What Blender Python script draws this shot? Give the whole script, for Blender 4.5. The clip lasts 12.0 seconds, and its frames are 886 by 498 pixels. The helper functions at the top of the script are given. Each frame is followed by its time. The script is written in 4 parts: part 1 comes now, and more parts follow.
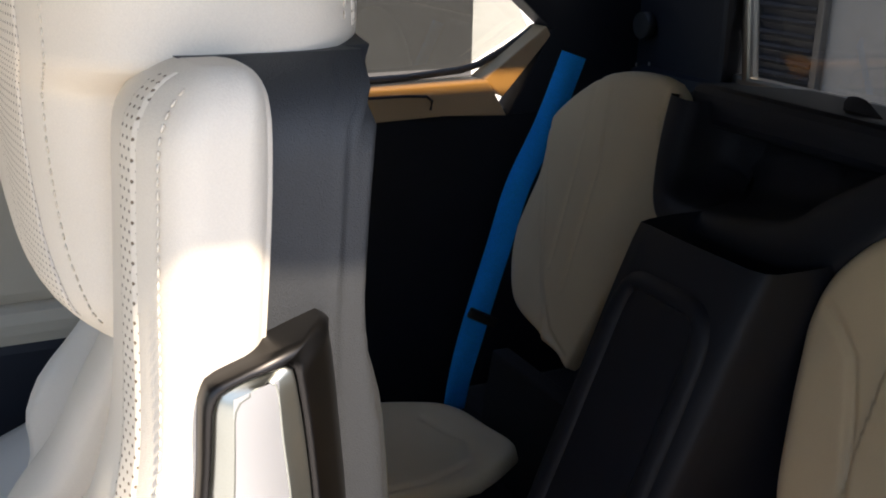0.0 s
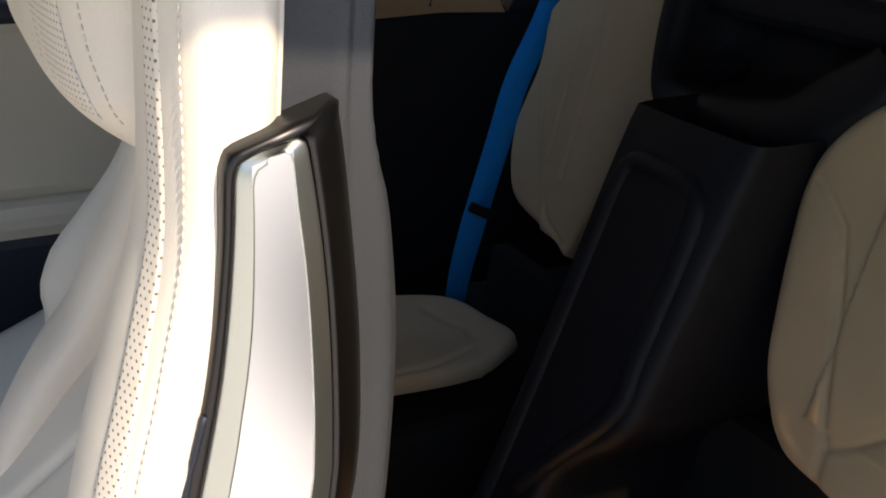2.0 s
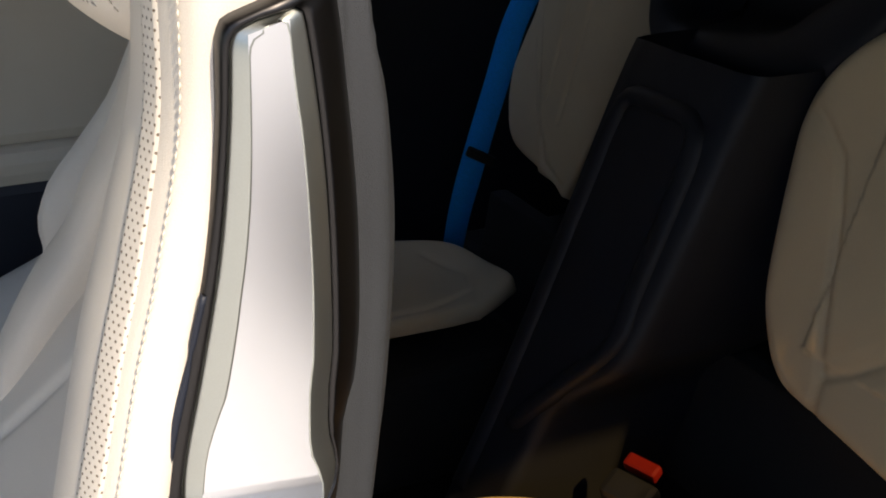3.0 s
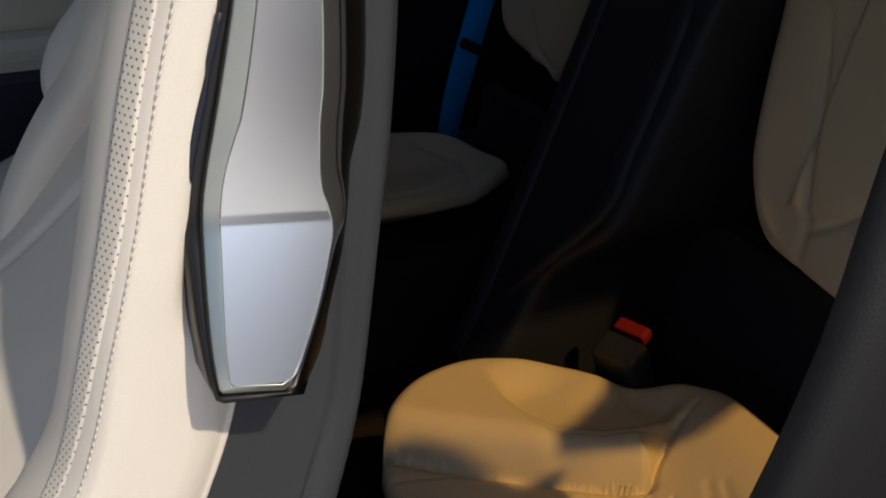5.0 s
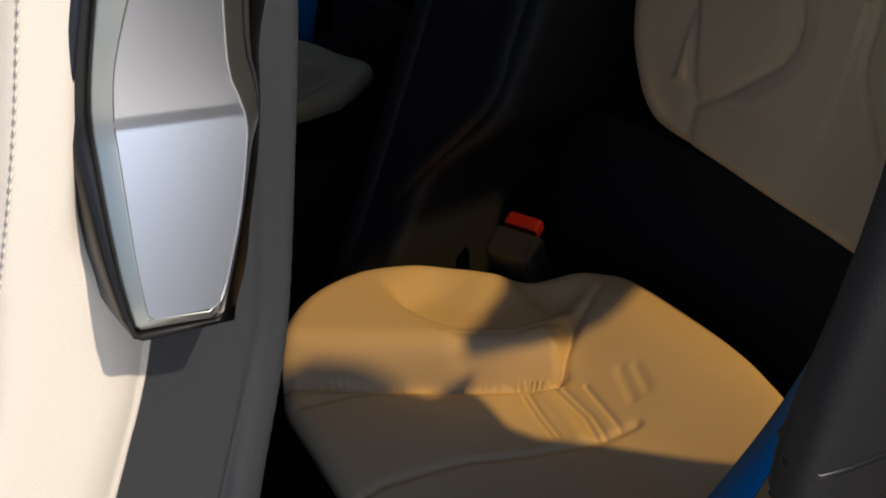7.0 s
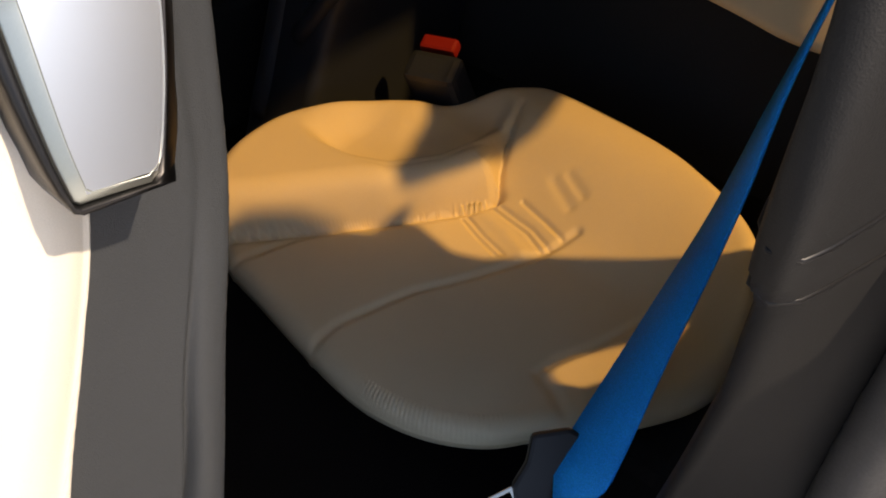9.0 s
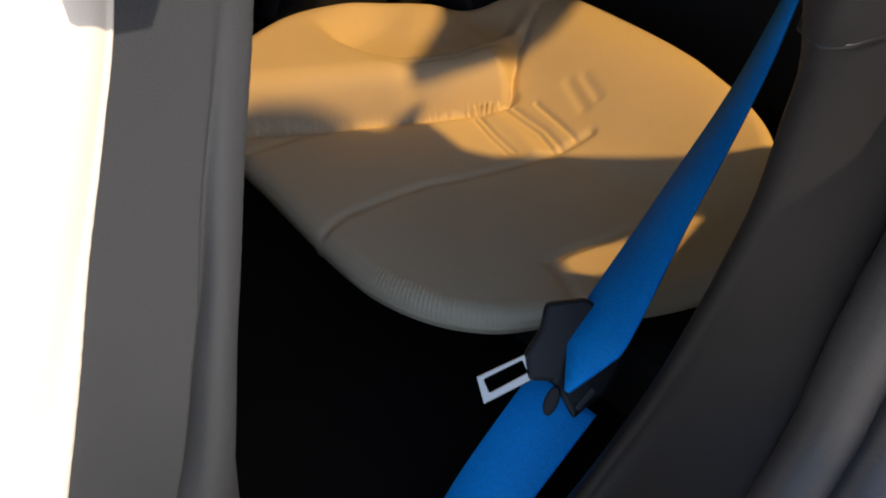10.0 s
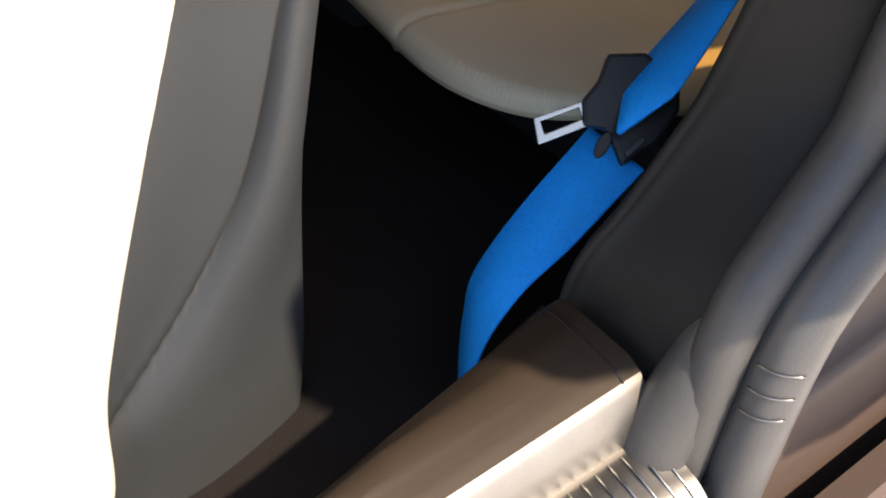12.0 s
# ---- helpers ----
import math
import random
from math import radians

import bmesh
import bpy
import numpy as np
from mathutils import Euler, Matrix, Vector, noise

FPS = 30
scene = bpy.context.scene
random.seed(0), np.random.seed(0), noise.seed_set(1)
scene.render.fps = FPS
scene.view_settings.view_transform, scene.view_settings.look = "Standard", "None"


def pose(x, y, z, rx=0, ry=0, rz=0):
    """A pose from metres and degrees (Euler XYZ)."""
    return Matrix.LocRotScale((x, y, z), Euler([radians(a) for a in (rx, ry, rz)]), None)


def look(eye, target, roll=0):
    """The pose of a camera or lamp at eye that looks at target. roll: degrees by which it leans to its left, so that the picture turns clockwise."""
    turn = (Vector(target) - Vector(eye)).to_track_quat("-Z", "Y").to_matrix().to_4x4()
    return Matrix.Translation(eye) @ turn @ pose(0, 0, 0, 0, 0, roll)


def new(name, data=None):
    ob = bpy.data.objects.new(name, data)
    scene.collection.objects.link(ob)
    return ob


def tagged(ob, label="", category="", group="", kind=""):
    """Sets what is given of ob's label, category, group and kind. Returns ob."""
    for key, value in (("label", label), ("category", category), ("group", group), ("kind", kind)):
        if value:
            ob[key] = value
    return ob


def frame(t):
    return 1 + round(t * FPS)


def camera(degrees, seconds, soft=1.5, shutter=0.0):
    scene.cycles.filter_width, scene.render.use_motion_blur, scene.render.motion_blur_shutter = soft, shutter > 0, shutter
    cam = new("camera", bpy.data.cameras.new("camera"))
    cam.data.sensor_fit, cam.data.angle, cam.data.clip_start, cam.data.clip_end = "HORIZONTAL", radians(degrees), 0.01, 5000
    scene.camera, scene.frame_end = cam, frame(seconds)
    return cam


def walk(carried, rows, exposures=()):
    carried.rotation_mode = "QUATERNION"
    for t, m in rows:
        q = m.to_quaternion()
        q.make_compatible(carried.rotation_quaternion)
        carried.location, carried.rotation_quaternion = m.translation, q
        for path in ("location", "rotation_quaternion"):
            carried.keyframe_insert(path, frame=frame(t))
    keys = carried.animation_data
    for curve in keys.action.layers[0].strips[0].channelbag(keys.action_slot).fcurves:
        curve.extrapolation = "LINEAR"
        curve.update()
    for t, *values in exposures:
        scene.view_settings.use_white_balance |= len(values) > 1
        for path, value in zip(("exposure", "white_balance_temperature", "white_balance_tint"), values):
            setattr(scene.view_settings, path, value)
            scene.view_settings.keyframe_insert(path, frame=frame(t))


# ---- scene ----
cam = camera(46.31, 12.0, 1.9)
PATH = [
    (0, look((0.432, 0.081, 1.248), (1.267, 1.787, 0.622), 1.4)),
    (0.5, look((0.425, 0.072, 1.242), (1.253, 1.768, 0.582), 1.5)),
    (1, look((0.421, 0.066, 1.231), (1.248, 1.750, 0.538), 1.5)),
    (1.5, look((0.420, 0.057, 1.221), (1.241, 1.731, 0.497), 1.3)),
    (2, look((0.414, 0.045, 1.206), (1.232, 1.708, 0.452), 1.1)),
    (2.5, look((0.412, 0.039, 1.197), (1.222, 1.693, 0.417), 0.7)),
    (3, look((0.409, 0.034, 1.175), (1.220, 1.672, 0.362), 0.8)),
    (3.2, look((0.409, 0.039, 1.172), (1.233, 1.657, 0.332), 1.3)),
    (4.8, look((0.378, -0.011, 1.112), (1.195, 1.577, 0.213), 1.9)),
    (5, look((0.378, -0.020, 1.102), (1.187, 1.572, 0.203), 0.9)),
    (5.5, look((0.375, -0.014, 1.074), (1.216, 1.550, 0.154), 1.8)),
    (6, look((0.376, -0.013, 1.067), (1.262, 1.506, 0.116), 0.6)),
    (6.5, look((0.362, 0.012, 1.063), (1.318, 1.477, 0.095), 0.6)),
    (7, look((0.367, 0.041, 1.065), (1.384, 1.413, 0.024), -0.2)),
    (7.2, look((0.373, 0.051, 1.059), (1.411, 1.387, -0.007), -1.0)),
    (8.8, look((0.371, 0.063, 1.064), (0.881, 0.630, 0.417), -4.21)),
    (9, look((0.363, 0.059, 1.058), (0.866, 0.622, 0.403), -4.42)),
    (9.5, look((0.348, 0.056, 1.035), (0.846, 0.609, 0.367), -3.83)),
    (10, look((0.322, 0.040, 0.997), (0.817, 0.591, 0.325), -2.88)),
    (10.5, look((0.303, 0.019, 0.959), (0.790, 0.576, 0.286), -2.08)),
    (11, look((0.272, -0.017, 0.914), (0.753, 0.547, 0.243), -0.42)),
    (11.5, look((0.241, -0.042, 0.900), (0.708, 0.527, 0.223), -0.44)),
    (12, look((0.224, -0.074, 0.890), (0.674, 0.518, 0.221), -0.27)),
]
EXPOSURES = [(0, 0.95, 6750, 12), (1.5, 0.75, 6850, 12), (3, 0.35, 6750, 12), (5, -0.4, 6300, 10), (5.5, -0.55, 6250, 10), (6.5, -0.3, 6200, 11), (7, -0.2, 6250, 11), (9, 0.5, 7000, 13), (10, 0.55, 6500, 12), (10.5, 0.65, 5950, 11), (11, 1.0, 6250, 12), (11.5, 1.2, 6600, 13), (12, 1.25, 6900, 12)]
walk(cam, PATH, EXPOSURES)

# ---- world, sun, exposure ----
SUN_TRAVEL = Vector((-0.30, 1.0, -1.15)).normalized()
world = bpy.data.worlds.new("world")
scene.world = world
world.use_nodes = True
wn = world.node_tree.nodes
sky = wn.new("ShaderNodeTexSky")
sky.sky_type, sky.sun_disc = "NISHITA", False
sky.sun_elevation = math.asin(-SUN_TRAVEL.z)
sky.sun_rotation = math.atan2(-SUN_TRAVEL.x, -SUN_TRAVEL.y)
wn["Background"].inputs["Strength"].default_value = 0.19
world.node_tree.links.new(sky.outputs["Color"], wn["Background"].inputs["Color"])
sun = new("sun", bpy.data.lights.new("sun", "SUN"))
sun.data.energy, sun.data.angle, sun.data.color = 4.6, radians(1.4), (1.0, 0.86, 0.68)
sun.matrix_world = look((5, -6, 8), Vector((5, -6, 8)) + SUN_TRAVEL)


# ---- materials ----
def material(name, colour, rough=0.5, metal=0.0, grain=0.0, grain_scale=900.0, stain=0.0, stain_scale=9.0, bump=0.0, coat=0.0, spec=0.5, stretch=(1, 1, 1)):
    """A surface with fine grain and broad stains in colour, roughness and relief."""
    m = bpy.data.materials.new(name)
    m.use_nodes = True
    nodes, links = m.node_tree.nodes, m.node_tree.links
    b = nodes["Principled BSDF"]
    b.inputs["Roughness"].default_value = rough
    b.inputs["Metallic"].default_value = metal
    b.inputs["Coat Weight"].default_value = coat
    b.inputs["Specular IOR Level"].default_value = spec
    co = nodes.new("ShaderNodeTexCoord")
    mp = nodes.new("ShaderNodeMapping")
    mp.inputs["Scale"].default_value = stretch
    links.new(co.outputs["Object"], mp.inputs["Vector"])
    fine = nodes.new("ShaderNodeTexNoise")
    fine.inputs["Scale"].default_value = grain_scale
    fine.inputs["Detail"].default_value = 3
    broad = nodes.new("ShaderNodeTexNoise")
    broad.inputs["Scale"].default_value = stain_scale
    broad.inputs["Detail"].default_value = 4
    links.new(mp.outputs["Vector"], fine.inputs["Vector"])
    links.new(co.outputs["Object"], broad.inputs["Vector"])
    mix = nodes.new("ShaderNodeMix")
    mix.data_type, mix.blend_type = "RGBA", "MULTIPLY"
    mix.inputs["Factor"].default_value = 1.0
    ramp = nodes.new("ShaderNodeMapRange")
    ramp.inputs["From Min"].default_value, ramp.inputs["From Max"].default_value = 0.25, 0.75
    ramp.inputs["To Min"].default_value, ramp.inputs["To Max"].default_value = 1 - stain, 1 + 0.3 * stain
    ramp2 = nodes.new("ShaderNodeMapRange")
    ramp2.inputs["From Min"].default_value, ramp2.inputs["From Max"].default_value = 0.3, 0.7
    ramp2.inputs["To Min"].default_value, ramp2.inputs["To Max"].default_value = 1 - grain, 1 + grain
    links.new(broad.outputs["Fac"], ramp.inputs["Value"])
    links.new(fine.outputs["Fac"], ramp2.inputs["Value"])
    mul = nodes.new("ShaderNodeMath")
    mul.operation = "MULTIPLY"
    links.new(ramp.outputs["Result"], mul.inputs[0])
    links.new(ramp2.outputs["Result"], mul.inputs[1])
    mix.inputs["A"].default_value = (*colour, 1)
    links.new(mul.outputs["Value"], mix.inputs["B"])
    links.new(mix.outputs["Result"], b.inputs["Base Color"])
    if bump:
        bp = nodes.new("ShaderNodeBump")
        bp.inputs["Strength"].default_value = bump
        bp.inputs["Distance"].default_value = 0.0006
        links.new(fine.outputs["Fac"], bp.inputs["Height"])
        links.new(bp.outputs["Normal"], b.inputs["Normal"])
    return m


def perforated(name, colour, pitch, hole):
    """Leather with rows of small punched holes, laid out along its own map in metres."""
    m = material(name, colour, 0.52, grain=0.03, grain_scale=1400, stain=0.05)
    nodes, links = m.node_tree.nodes, m.node_tree.links
    b = nodes["Principled BSDF"]
    uv = nodes.new("ShaderNodeUVMap")
    sep = nodes.new("ShaderNodeSeparateXYZ")
    links.new(uv.outputs["UV"], sep.inputs["Vector"])

    def calc(op, *values):
        n = nodes.new("ShaderNodeMath")
        n.operation = op
        for i, v in enumerate(values):
            if isinstance(v, (int, float)):
                n.inputs[i].default_value = v
            else:
                links.new(v, n.inputs[i])
        return n.outputs["Value"]
    v = calc("DIVIDE", sep.outputs["Y"], pitch)
    row = calc("FLOOR", v)
    shift = calc("MULTIPLY", calc("MODULO", row, 2.0), 0.5)
    u = calc("ADD", calc("DIVIDE", sep.outputs["X"], pitch * 1.15), shift)
    du = calc("SUBTRACT", calc("FRACT", u), 0.5)
    dv = calc("SUBTRACT", calc("FRACT", v), 0.5)
    r = calc("SQRT", calc("ADD", calc("MULTIPLY", du, du), calc("MULTIPLY", dv, dv)))
    ramp = nodes.new("ShaderNodeMapRange")
    ramp.inputs["From Min"].default_value, ramp.inputs["From Max"].default_value = hole / pitch * 0.8, hole / pitch * 1.25
    links.new(r, ramp.inputs["Value"])
    old = b.inputs["Base Color"].links[0].from_socket
    mix = nodes.new("ShaderNodeMix")
    mix.data_type = "RGBA"
    mix.inputs["A"].default_value = (0.20, 0.15, 0.10, 1)
    links.new(ramp.outputs["Result"], mix.inputs["Factor"])
    links.new(old, mix.inputs["B"])
    links.new(mix.outputs["Result"], b.inputs["Base Color"])
    bp = nodes.new("ShaderNodeBump")
    bp.inputs["Strength"].default_value, bp.inputs["Distance"].default_value = 0.7, 0.0006
    links.new(ramp.outputs["Result"], bp.inputs["Height"])
    links.new(bp.outputs["Normal"], b.inputs["Normal"])
    return m


LEATHER_COLOUR = (0.77, 0.705, 0.605)
leather = material("cream_leather", LEATHER_COLOUR, 0.52, grain=0.03, grain_scale=1400, stain=0.05, bump=0.25)
leather_holes = perforated("perforated_leather", LEATHER_COLOUR, 0.0034, 0.00056)
rear_leather = material("beige_leather", (0.69, 0.58, 0.40), 0.5, grain=0.035, grain_scale=1300, stain=0.07, bump=0.3)
thread = material("cream_thread", (0.72, 0.66, 0.56), 0.7, grain=0.1)
pale_wall = material("pale_grey_panel", (0.28, 0.28, 0.28), 0.7, grain=0.05, grain_scale=40, stain=0.12, stain_scale=1.2)
shell_black = material("grained_black_plastic", (0.037, 0.040, 0.044), 0.5, grain=0.15, grain_scale=1600, stain=0.12, bump=0.5)
# the console's blue sky sheen is put into this base colour
trim_black = material("soft_black_trim", (0.0145, 0.0185, 0.030), 0.5, spec=0.4, grain=0.12, grain_scale=1200, stain=0.15, bump=0.4)
pillar_grey = material("soft_charcoal_trim", (0.016, 0.0156, 0.0156), 0.6, spec=0.2, grain=0.12, grain_scale=1300, stain=0.15, bump=0.4)
gloss_black = material("gloss_black_frame", (0.011, 0.0105, 0.011), 0.38, spec=0.3, stain=0.1)
bezel_metal = material("brushed_silver", (0.50, 0.52, 0.48), 0.40, metal=1.0, grain=0.02, grain_scale=1500, stain=0.04)
frame_metal = material("dark_satin_metal", (0.052, 0.050, 0.050), 0.38, metal=1.0, stain=0.08)
carpet = material("black_carpet", (0.0155, 0.013, 0.0125), 0.95, grain=0.4, grain_scale=700, stain=0.2, bump=1.0, spec=0.1)
silver = material("satin_silver", (0.92, 0.94, 0.97), 0.32, metal=1.0, grain=0.003, grain_scale=1500, stain=0.02)
dark_chrome = material("dark_chrome", (0.30, 0.29, 0.28), 0.3, metal=1.0, stain=0.06)
steel = material("polished_steel", (0.42, 0.40, 0.35), 0.25, metal=1.0, stain=0.05)
webbing = material("blue_webbing", (0.0, 0.32, 0.95), 0.65, spec=0.15, grain=0.18, grain_scale=1100, stain=0.10, bump=0.8, stretch=(1, 1, 0.35))
red_plastic = material("red_plastic", (0.20, 0.012, 0.010), 0.4, stain=0.1)
seal_black = material("dull_black_rubber", (0.062, 0.061, 0.062), 0.5, grain=0.1, grain_scale=600, stain=0.25, stain_scale=14, bump=0.3)
# brighter metal for the highlight along the sill's rounded edge
edge_glint = material("sill_glint_metal", (0.36, 0.34, 0.315), 0.45, metal=1.0, grain=0.05, grain_scale=900, stain=0.12, stain_scale=30)
rubber = material("black_rubber", (0.075, 0.075, 0.078), 0.42, grain=0.1, grain_scale=600, stain=0.25, stain_scale=14, bump=0.3)
sill_metal = material("brown_satin_sill", (0.034, 0.0235, 0.016), 0.65, spec=0.2, grain=0.08, grain_scale=700, stain=0.2, stain_scale=12, bump=0.2)
car_paint = material("bronze_car_paint", (0.085, 0.058, 0.047), 0.55, metal=0.1, grain=0.06, grain_scale=2500, stain=0.15)
tan_trim = material("tan_trim", (0.55, 0.42, 0.27), 0.5, grain=0.05, stain=0.08, bump=0.2)
door_cream = material("door_cream", (0.62, 0.55, 0.43), 0.5, grain=0.04, grain_scale=1100, stain=0.06, bump=0.25)
ground_brown = material("paving", (0.80, 0.775, 0.73), 0.85, grain=0.15, grain_scale=120, stain=0.15, stain_scale=1.5, bump=0.8)
# wall shade is put into this dark base colour
wall_in_shade = material("shade_dark_wall", (0.075, 0.074, 0.073), 0.9, grain=0.1, grain_scale=40, stain=0.2, stain_scale=0.8)
# for the unseen wall that only serves reflections
far_wall = material("dim_reflected_wall", (0.15, 0.148, 0.145), 0.9, grain=0.1, grain_scale=60, stain=0.2, stain_scale=0.8, bump=0.5)
wall_white = material("white_wall", (0.8, 0.79, 0.76), 0.9, grain=0.05, grain_scale=60, stain=0.06, stain_scale=0.8)
roof_cloth = material("black_headliner", (0.02, 0.02, 0.022), 0.95, grain=0.2, grain_scale=900, stain=0.1, bump=0.6)


def glazing(name, tint):
    """Tinted window glass that lets light through and mirrors a little."""
    m = bpy.data.materials.new(name)
    m.use_nodes = True
    nodes, links = m.node_tree.nodes, m.node_tree.links
    nodes.remove(nodes["Principled BSDF"])
    clear, gloss, mix = nodes.new("ShaderNodeBsdfTransparent"), nodes.new("ShaderNodeBsdfGlossy"), nodes.new("ShaderNodeMixShader")
    mix.inputs["Fac"].default_value = 0.06
    clear.inputs["Color"].default_value = (*tint, 1)
    gloss.inputs["Roughness"].default_value = 0.02
    links.new(clear.outputs["BSDF"], mix.inputs[1])
    links.new(gloss.outputs["BSDF"], mix.inputs[2])
    links.new(mix.outputs["Shader"], nodes["Material Output"].inputs["Surface"])
    return m


glass = glazing("clear_glass", (0.62, 0.63, 0.62))
# amber tint gives the let-in sun patches their warm colour
sun_tint_glass = glazing("sun_tint_glass", (0.78, 0.63, 0.36))
dark_glass = glazing("smoked_glass", (0.72, 0.71, 0.68))


# ---- builders ----
def smooth_curve(points):
    """A smooth function through (key, value...) rows, clamped at its ends."""
    rows = np.array(points, float)
    rows = rows[np.argsort(rows[:, 0])]
    k, v = rows[:, 0], rows[:, 1:]
    step = np.diff(v, axis=0) / np.diff(k)[:, None]
    slope = np.concatenate([step[:1], step[-1:]]) if len(k) == 2 else np.concatenate([step[:1], np.where(step[1:] * step[:-1] > 0, 2 * step[1:] * step[:-1] / np.where(step[1:] + step[:-1] == 0, 1, step[1:] + step[:-1]), 0), step[-1:]])

    def value(x):
        x = min(max(x, k[0]), k[-1])
        i = int(min(max(np.searchsorted(k, x) - 1, 0), len(k) - 2))
        h = k[i + 1] - k[i]
        t = (x - k[i]) / h
        out = (2 * t**3 - 3 * t**2 + 1) * v[i] + (t**3 - 2 * t**2 + t) * h * slope[i] + (3 * t**2 - 2 * t**3) * v[i + 1] + (t**3 - t**2) * h * slope[i + 1]
        return float(out[0]) if len(out) == 1 else out
    return value


def ring_points(corners, n, closed=True):
    """n points evenly along a Catmull-Rom curve through the corners."""
    c = [Vector(p) for p in corners]
    m, dense = len(c), []
    spans = m if closed else m - 1
    for i in range(spans):
        p0, p1 = (c[(i - 1) % m], c[i]) if closed else (c[max(i - 1, 0)], c[i])
        p2, p3 = (c[(i + 1) % m], c[(i + 2) % m]) if closed else (c[i + 1], c[min(i + 2, m - 1)])
        for j in range(24):
            t = j / 24
            dense.append(0.5 * (2 * p1 + (p2 - p0) * t + (2 * p0 - 5 * p1 + 4 * p2 - p3) * t * t + (3 * p1 - p0 - 3 * p2 + p3) * t**3))
    dense.append(c[0].copy() if closed else c[-1].copy())
    d = np.concatenate([[0], np.cumsum([(b - a).length for a, b in zip(dense, dense[1:])])])
    out = []
    for s in np.linspace(0, d[-1], n, endpoint=not closed):
        i = int(min(max(np.searchsorted(d, s) - 1, 0), len(dense) - 2))
        f = (s - d[i]) / max(d[i + 1] - d[i], 1e-9)
        out.append(dense[i].lerp(dense[i + 1], f))
    return out


def loft(rings, closed=True, cap_start=False, cap_end=False):
    """A skin over rings of equally many points, with a UV map in metres along and across."""
    bm = bmesh.new()
    rows = [[bm.verts.new(p) for p in ring] for ring in rings]
    uv = bm.loops.layers.uv.new("UVMap")
    n = len(rows[0])
    along = np.concatenate([[0], np.cumsum([(Vector(b[n // 2]) - Vector(a[n // 2])).length for a, b in zip(rings, rings[1:])])])
    for i in range(len(rows) - 1):
        ring = rings[i]
        across = np.concatenate([[0], np.cumsum([(Vector(ring[(j + 1) % n]) - Vector(ring[j])).length for j in range(n)])])
        for j in range(n if closed else n - 1):
            k = (j + 1) % n
            face = bm.faces.new((rows[i][j], rows[i][k], rows[i + 1][k], rows[i + 1][j]))
            face.smooth = True
            for loop, value in zip(face.loops, ((across[j], along[i]), (across[j + 1], along[i]), (across[j + 1], along[i + 1]), (across[j], along[i + 1]))):
                loop[uv].uv = value
    if cap_start:
        bm.faces.new(rows[0][::-1])
    if cap_end:
        bm.faces.new(rows[-1])
    bmesh.ops.recalc_face_normals(bm, faces=bm.faces)
    return bm


def tube(path, radius, sides=10, flat=1.0, up=Vector((0, 0, 1))):
    """A round or flattened bar along a path."""
    rings, path = [], [Vector(p) for p in path]
    for i, p in enumerate(path):
        d = (path[min(i + 1, len(path) - 1)] - path[max(i - 1, 0)]).normalized()
        a = d.cross(up).normalized()
        b = a.cross(d)
        r = radius(i / (len(path) - 1)) if callable(radius) else radius
        rings.append([p + r * (math.cos(q) * a + flat * math.sin(q) * b) for q in np.linspace(0, 2 * math.pi, sides, endpoint=False)])
    return loft(rings, True, True, True)


def box(size, bevel=0.004, at=(0, 0, 0), turn=None, segments=2):
    bm = bmesh.new()
    bmesh.ops.create_cube(bm, size=1)
    bmesh.ops.scale(bm, vec=size, verts=bm.verts)
    if bevel:
        bmesh.ops.bevel(bm, geom=bm.edges[:], offset=bevel, segments=segments, affect="EDGES", profile=0.6)
    if turn:
        bmesh.ops.transform(bm, matrix=pose(0, 0, 0, *turn), verts=bm.verts)
    bmesh.ops.translate(bm, vec=at, verts=bm.verts)
    return bm


def slab(outline, thick, axis="y", bevel=0.003):
    """A plate with a smooth or cornered outline, given as 3D points on one plane, thickened along an axis."""
    bm = bmesh.new()
    face = bm.faces.new([bm.verts.new(p) for p in outline])
    step = Vector({"x": (thick, 0, 0), "y": (0, thick, 0), "z": (0, 0, thick)}[axis])
    made = bmesh.ops.extrude_face_region(bm, geom=[face])
    bmesh.ops.translate(bm, vec=step, verts=[v for v in made["geom"] if isinstance(v, bmesh.types.BMVert)])
    bmesh.ops.recalc_face_normals(bm, faces=bm.faces)
    if bevel:
        bmesh.ops.bevel(bm, geom=bm.edges[:], offset=bevel, segments=2, affect="EDGES", profile=0.6)
    return bm


def pad(outline, height, m, depth=0.12, edge=0.03, rings=34, n=120, power=2.4, under=0.35):
    """An upholstered pad: an outline in its own u, v plane, a height over it, edges that roll down, and sides."""
    ring = ring_points([(u, v, 0) for u, v in outline], n)
    centre = sum(ring, Vector()) / n
    rows = []
    for i in range(rings + 1):
        s = 0.003 + 0.997 * (i / rings)
        row = []
        for p in ring:
            q = centre + (p - centre) * s
            away = (1 - s) * (p - centre).length
            roll = edge * (1 - (1 - (1 - min(away / edge, 1)) ** power) ** (1 / power))
            row.append(Vector((q.x, q.y, height(q.x, q.y) - roll)))
        rows.append(row)
    for f in (0.25, 0.5, 0.75, 1.0):
        rows.append([Vector((centre.x + (p.x - centre.x) * (1 - under * f), centre.y + (p.y - centre.y) * (1 - under * f), q.z - depth * f)) for p, q in zip(ring, rows[rings])])
    bm = loft([[m @ p for p in row] for row in rows], True, True, True)
    for face in bm.faces:
        face.smooth = True
    return bm


